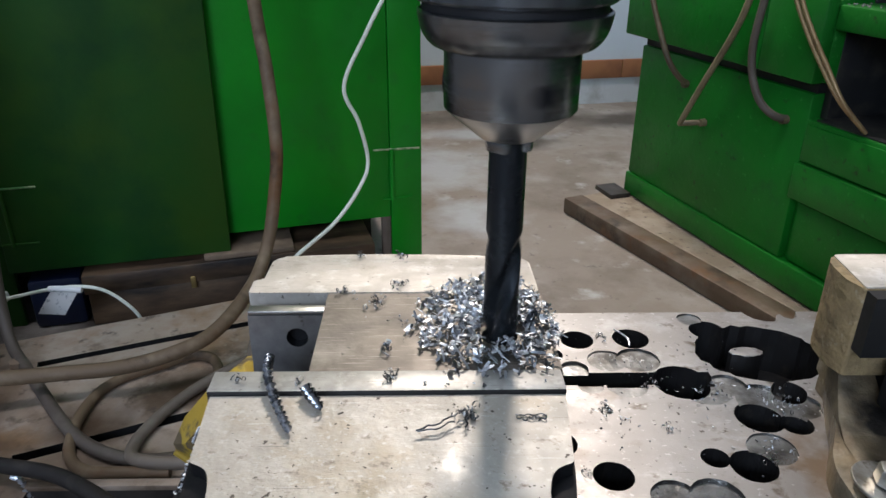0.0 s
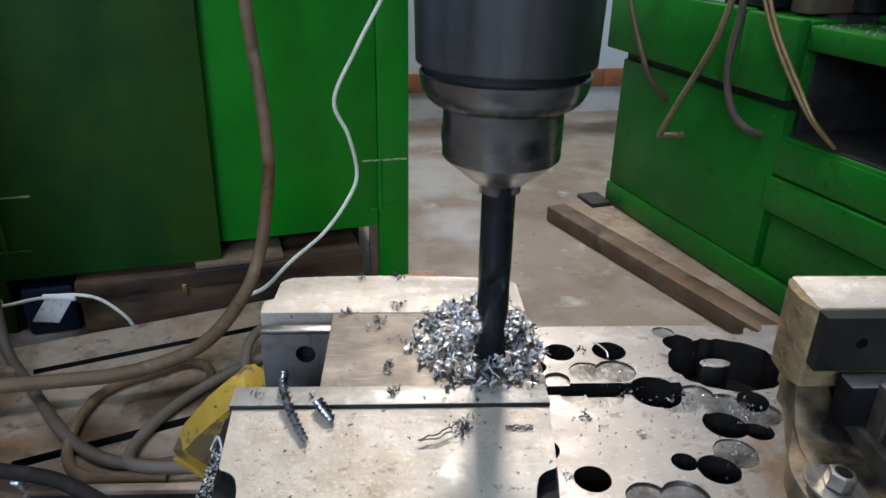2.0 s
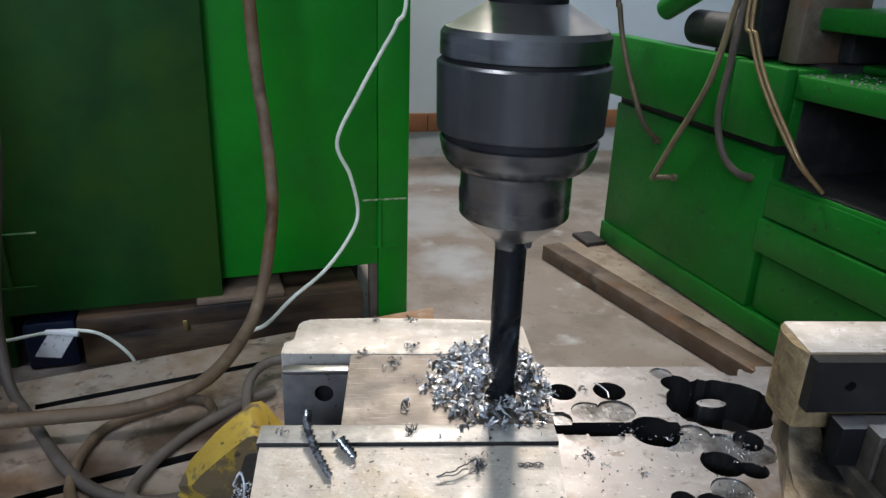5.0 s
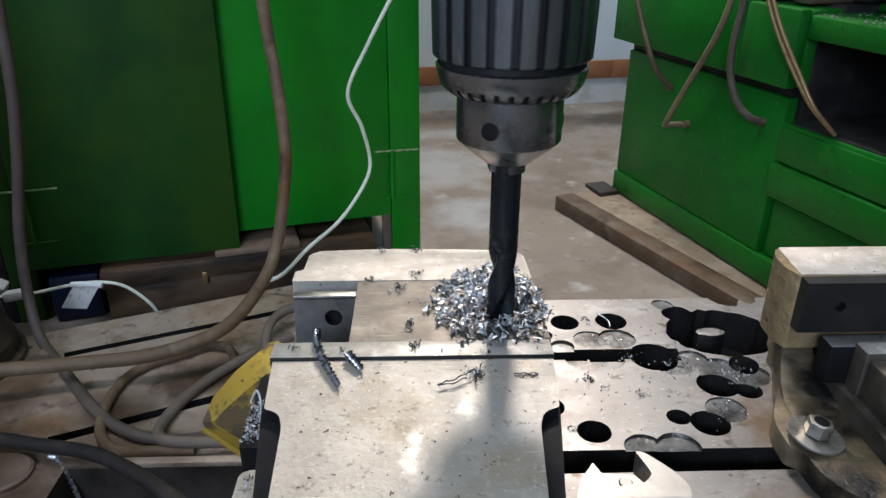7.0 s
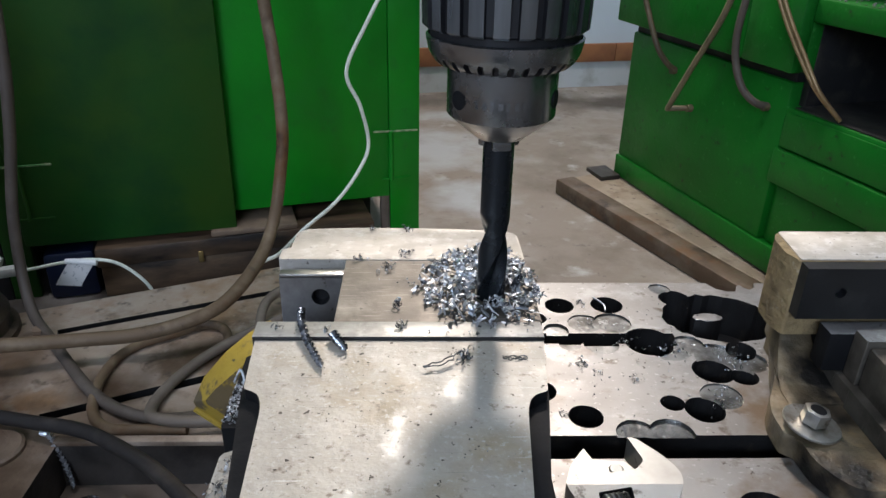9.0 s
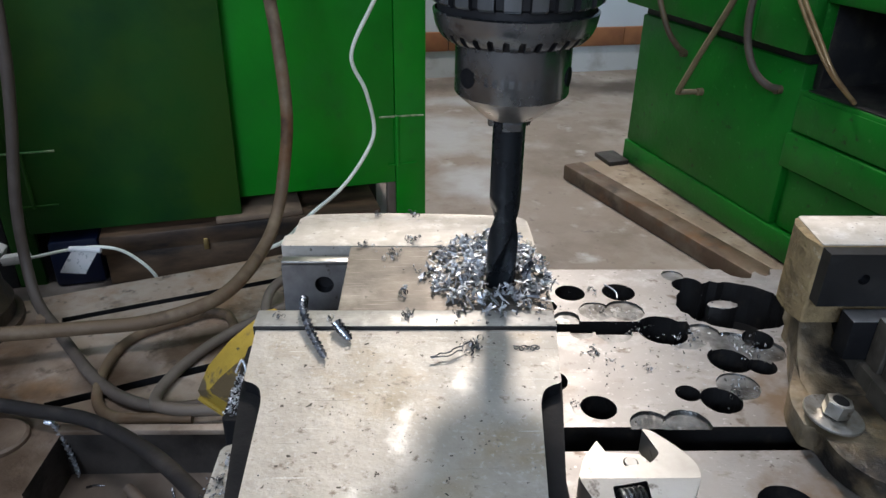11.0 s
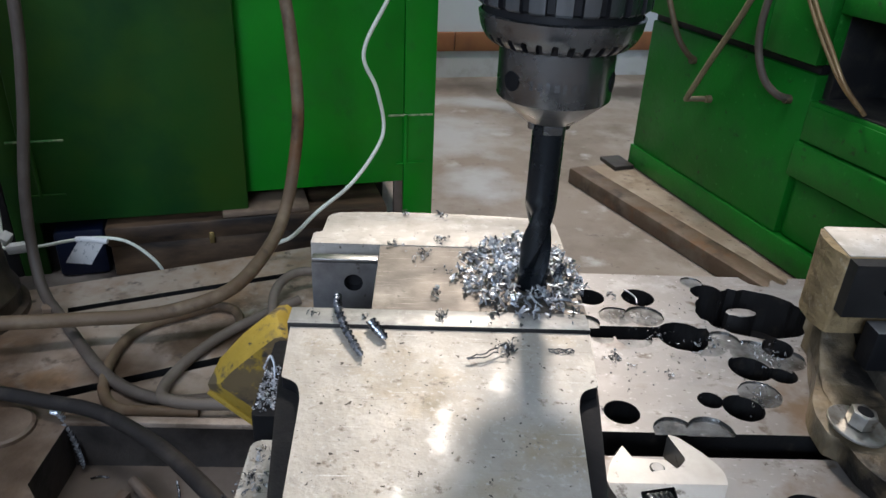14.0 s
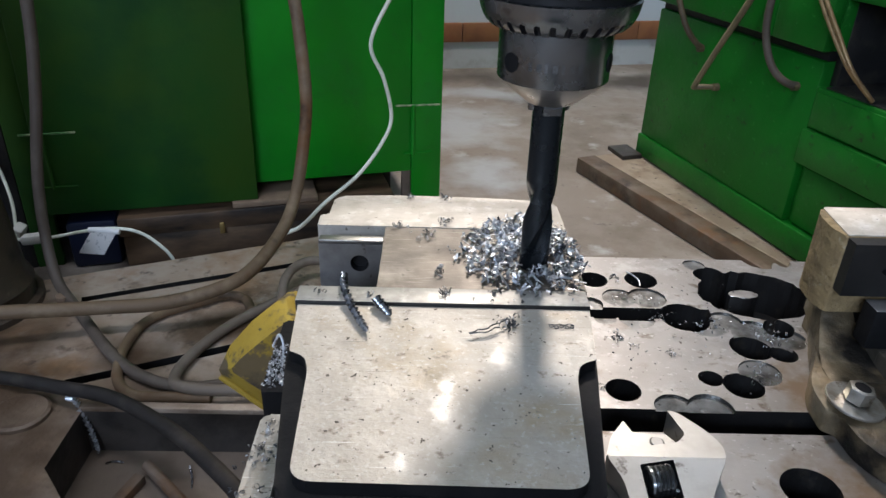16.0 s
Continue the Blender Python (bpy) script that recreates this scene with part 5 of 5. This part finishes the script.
def long_curl(points, r, turns, label, mat=SWARF, thin=False):
    """A tight curl of swarf along a line: cone after cone, each slipped into the next; thin: a kinked thread."""
    path = smooth_path(points, 24)
    bm = bmesh.new()
    if thin:
        wire = [p + Vector((random.uniform(-1, 1), random.uniform(-1, 1), random.uniform(0, 1))) * r * 0.6 for p in path[::6]] + [path[-1]]
        tube(bm, wire, r * 0.32, 6, per=3)
        return tagged(part("swarf_thread", bm, mat, smooth=60), label, "swarf", "swarf on the jaws")
    per, last = 12, None
    for i in range(turns * per + 1):
        k, q = i / per, 2 * math.pi * i / per
        a, b = (path[min(int(t / (turns + 1) * (len(path) - 1)), len(path) - 1)] for t in (k, k + 0.9))
        d = (b - a).normalized() if (b - a).length > 1e-7 else (path[-1] - path[-3]).normalized()
        u = d.cross(Vector((0, 0, 1))).normalized()
        v = d.cross(u)
        grow = (0.80 + 0.35 * math.sin(math.pi * min(1.0, 0.2 + 0.8 * k / turns))) * (1 + 0.12 * noise.noise((k * 1.7, r * 900, 0.5)))
        out = math.cos(q) * u + math.sin(q) * v
        row = [bm.verts.new(a.lerp(b, f) + out * r * rr * grow) for f, rr in ((0.0, 1.30), (0.45, 0.80), (1.0, 0.50))]
        if last:
            for e in (0, 1):
                bm.faces.new((last[e], last[e + 1], row[e + 1], row[e]))
        last = row
    return tagged(part("swarf_curl", bm, mat, smooth=50), label, "swarf", "swarf on the jaws")


long_curl([(-0.0440, 0.0190, 0.0022), (-0.0425, 0.0080, 0.0030), (-0.0385, -0.0040, 0.0016), (-0.0335, -0.0150, 0.0008), (-0.0293, -0.0235, 0.0005)], 0.00135, 15, "long tight dark steel swarf curl lying on the jaw")
long_curl([(-0.0285, 0.0005, 0.0021), (-0.0245, -0.0060, 0.0012), (-0.0206, -0.0118, 0.0006)], 0.0016, 5, "short tight steel swarf curl lying on the jaw")


long_curl([(0.0525, 0.0350, 0.0046), (0.0555, 0.0415, 0.0050), (0.0592, 0.0485, 0.0046)], 0.0011, 7, "short tight steel swarf curl lying on the chip heap")
for pts in ([(-0.0015, 0.0105, 0.0010), (0.0002, 0.0070, 0.0008), (0.0012, 0.0100, 0.0014), (0.0022, 0.0072, 0.0008), (0.0034, 0.0112, 0.0012)], [(-0.0030, 0.0275, 0.0008), (-0.0035, 0.0235, 0.0012), (-0.0005, 0.0205, 0.0008)]):
    tagged(part("swarf_sliver", tube(bmesh.new(), pts, 0.00028, 5, per=4), DARK_CHIP, smooth=60), "thin bent dark steel sliver lying on the metal", "swarf", "swarf on the jaws")


def tangle(x, y, z, spread, count, label, dark=True):
    bm = bmesh.new()
    for i in range(count):
        p = Vector((x + random.gauss(0, spread), y + random.gauss(0, spread), z + random.uniform(0.0004, 0.0018)))
        ribbon(bm, p, random.uniform(0.0005, 0.0016), random.choice((0.6, 1.0, 1.5)), random.uniform(0.0003, 0.0008), 1 if dark and random.random() < 0.7 else 0)
    return tagged(part("swarf_tangle", bm, [CHIP, DARK_CHIP], smooth=0), label, "swarf", kind="stuff")


TOP = -0.0016
tangle(0.0268, -0.0125, TOP, 0.0018, 26, "tangle of dark wiry swarf on the jaw top")
cordlet = [(0.0106, -0.0222, 0.0002), (0.016, -0.0195, 0.0006), (0.0215, -0.0160, 0.0012), (0.0262, -0.0128, 0.0010)]
long_curl(cordlet, 0.0010, 16, "thin wiry swarf thread on the jaw top", DARK_CHIP, True)
long_curl([(0.0108, -0.0225, 0.0), (0.0165, -0.0212, 0.0004), (0.0225, -0.0180, 0.0005)], 0.0009, 9, "thin wiry swarf thread on the jaw top", DARK_CHIP, True)
long_curl([(0.0258, -0.0205, 0.0), (0.0272, -0.0160, 0.0008), (0.0262, -0.0120, 0.0012)], 0.0010, 7, "thin wiry swarf thread on the jaw top", DARK_CHIP, True)
loops = [(0.0430 + 0.0105 * s + 0.0013 * math.sin(31.4 * s), -0.0138 + 0.0013 * math.cos(31.4 * s), TOP + 0.0006 + 0.0003 * math.sin(17 * s)) for s in (i / 50 for i in range(51))]
tagged(part("swarf_thread", tube(bmesh.new(), loops, 0.00022, 5, per=2), DARK_CHIP, smooth=60), "fine looped swarf thread on the jaw top", "swarf", "swarf on the jaws")
for x, y, z, s, n, words in (
    (0.0005, 0.107, 0.0, 0.0016, 16, "small dark swarf tangle on the fixed jaw"),
    (-0.0175, 0.1065, 0.0, 0.0010, 7, "few dark chips on the fixed jaw"),
    (0.0010, 0.0760, 0.0, 0.0020, 16, "small dark swarf tangle on the fixed jaw"),
    (-0.0080, 0.0615, 0.0, 0.0026, 20, "scattered chips on the workpiece"),
    (-0.0210, 0.0710, 0.0, 0.0018, 9, "few chips along the jaw joint"),
    (0.0010, 0.0075, 0.0, 0.0013, 8, "few bright chips on the jaw plate"),
    (-0.0020, 0.0270, 0.0, 0.0016, 8, "few dark chips on the workpiece"),
    (-0.0520, 0.0060, 0.0, 0.0018, 8, "few dark chips on the jaw plate"),
    (-0.0320, 0.0050, 0.0, 0.0014, 7, "few dark chips on the jaw plate"),
    (0.1065, 0.0920, TABLE, 0.0022, 16, "dark chips on the drilled table"),
    (0.1180, 0.1600, TABLE, 0.0020, 9, "few chips on the drilled table"),
    (0.1325, 0.0770, TABLE, 0.0022, 9, "few chips on the drilled table"),
    (0.1120, 0.0820, TABLE, 0.0012, 6, "few chips on the drilled table"),
    (0.0860, 0.0450, TABLE, 0.0020, 9, "few chips on the drilled table"),
    (0.1650, 0.1050, TABLE - 0.0012, 0.0050, 22, "oily chips in a milled pocket"),
    (0.1980, 0.0950, TABLE - 0.0012, 0.0060, 30, "oily chips in a milled pocket"),
    (0.1380, 0.1180, TABLE - 0.0012, 0.0060, 14, "oily chips in a milled pocket"),
    (0.1780, 0.0610, TABLE - 0.0012, 0.0045, 16, "oily chips in a milled pocket"),
    (0.1330, 0.1130, TABLE - 0.0008, 0.0030, 8, "oily chips in a milled pocket"),
    (-0.0715, -0.0400, -0.05, 0.0040, 36, "dark oily chips on the vise rail"),
    (-0.0710, -0.0250, -0.05, 0.0030, 14, "dark oily chips on the vise rail"),
    (-0.0700, -0.0620, -0.05, 0.0050, 22, "dark oily chips on the vise rail"),
):
    tangle(x, y, z, s, n, words)
bm = bmesh.new()
for i in range(420):
    ribbon(bm, Vector((random.uniform(-0.0805, -0.067), random.uniform(0.0, 0.03), -0.0475 + random.uniform(0, 0.003))), random.uniform(0.0003, 0.0009), random.choice((0.4, 0.6, 1.0)), random.uniform(0.0003, 0.0009))
tagged(part("metal_chips", bm, [CHIP], smooth=0), "bright chips heaped on the vise lug", "metal chips", kind="stuff")
long_curl([(-0.0810, 0.026, -0.044), (-0.0775, 0.028, -0.038), (-0.0745, 0.022, -0.040), (-0.0735, 0.012, -0.0445)], 0.0005, 26, "bright swarf thread hanging beside the vise", CHIP)
long_curl([(-0.394, 0.351, -0.356), (-0.378, 0.339, -0.352), (-0.364, 0.329, -0.385), (-0.359, 0.324, -0.411)], 0.0024, 20, "bright coiled swarf in the oil trough", CHIP)
long_curl([(-0.349, 0.313, -0.413), (-0.340, 0.317, -0.4135), (-0.329, 0.315, -0.413)], 0.0009, 14, "bright coiled swarf in the oil trough")
long_curl([(-0.259, 0.313, -0.4135), (-0.251, 0.296, -0.413), (-0.2465, 0.279, -0.4135)], 0.0010, 14, "thin bright swarf thread in the oil trough")
bm = bmesh.new()
for i in range(55):
    x, y = random.uniform(-0.10 + 0.05, 0.058), random.uniform(-0.095, -0.002)
    if abs(x) < 0.045 or y > -0.03:
        bmesh.ops.create_icosphere(bm, subdivisions=1, radius=random.uniform(0.0001, 0.00032), matrix=Matrix.Translation((x, y, TOP + 0.0001)))
for i in range(60):
    bmesh.ops.create_icosphere(bm, subdivisions=1, radius=random.uniform(0.0002, 0.0006), matrix=Matrix.Translation((random.uniform(0.085, 0.2), random.uniform(0.035, 0.18), TABLE + 0.0002)))
tagged(part("metal_grit", bm, DARK_CHIP), "fine dark grit scattered on the metal tops", "grit", kind="stuff")

bm = bmesh.new()
for i in range(190):
    x, y, r = random.choice(((0.1157, 0.136, 0.009), (0.1342, 0.1368, 0.010), (0.1625, 0.1075, 0.012), (0.190, 0.0985, 0.013), (0.206, 0.094, 0.012), (0.1778, 0.061, 0.010), (0.1485, 0.1080, 0.012), (0.1045, 0.0900, 0.006), (0.1850, 0.1200, 0.016), (0.1500, 0.0900, 0.030)))
    x, y = random.gauss(x, r * 0.55), random.gauss(y, r * 0.55)
    if any(math.hypot(x - a, y - b) < c + 0.001 for a, b, c in TABLE_HOLES) or abs(y - 0.1188) < 0.0075 or math.hypot(x - 0.2065, y - 0.1435) < 0.038:
        continue
    shard(bm, Vector((x, y, TABLE + random.uniform(0.0002, 0.0008))), random.uniform(0.0006, 0.0026), random.uniform(0.0003, 0.0010), i % 2)
tagged(part("metal_chips", bm, [CHIP, DARK_CHIP], smooth=0), "small bright and dark chips strewn over the drilled table", "metal chips", kind="stuff")
tagged(part("swarf_sliver", tube(bmesh.new(), [(0.1270, 0.1660, TABLE + 0.0020), (0.1300, 0.1610, TABLE + 0.0025), (0.1330, 0.1560, TABLE + 0.0015), (0.1325, 0.1500, TABLE + 0.0008)], 0.0006, 6, per=5), CHIP, smooth=60), "bright curved steel sliver lying across a drilled hole", "swarf", "swarf on the table")


def trough_bar():
    b = thing("iron_bar", "dull iron bar lying in the oil trough", "bar")
    part("rod", tube(bmesh.new(), [(-0.298, 0.301, -0.402), (-0.252, 0.259, -0.404), (-0.19, 0.20, -0.406)], 0.006, 12), BEAM, b)
    bm = boxed(-0.006, 0.006, -0.05, 0.0, -0.415, -0.404, 0.001)
    bm.transform(turned(-0.302, 0.290, 0, -18))
    part("shank", bm, BEAM, b)


trough_bar()

# ---------------------------------------------------------------- movement
STOP = [(4.9, 0.0), (5.2, 340), (5.5, 620), (5.8, 826), (6.0, 925), (6.2, 1040), (6.4, 1115), (6.6, 1160), (7.0, 1250), (7.4, 1270), (8.0, 1278), (16.0, 1278)]
LAST_ANGLE = -144.6 + 90
SPIN = 1200.0


def turn_at(t):
    """Degrees still to turn before the spindle stands still."""
    if t <= 4.9:
        return 1278 + SPIN * (4.9 - t)
    times, angles = [a for a, _ in STOP], [b for _, b in STOP]
    return 1278 - float(np.interp(t, times, angles))


def feed_at(t):
    """Height above the last depth while the drill is still fed down."""
    return float(np.interp(t, (0.0, 0.5, 2.0, 3.5, 4.2), (0.0023, 0.0021, 0.0015, 0.0003, 0.0)))


def motions():
    ticks = sorted({round(2 * i / 30, 4) for i in range(0, 122)} | {8.2, 9.0, 12.0, 16.0})
    walk(CHUCK_OB, [(t, pose(*AXIS, 0.074 + feed_at(t), 0, 0, LAST_ANGLE + turn_at(t))) for t in ticks])


motions()
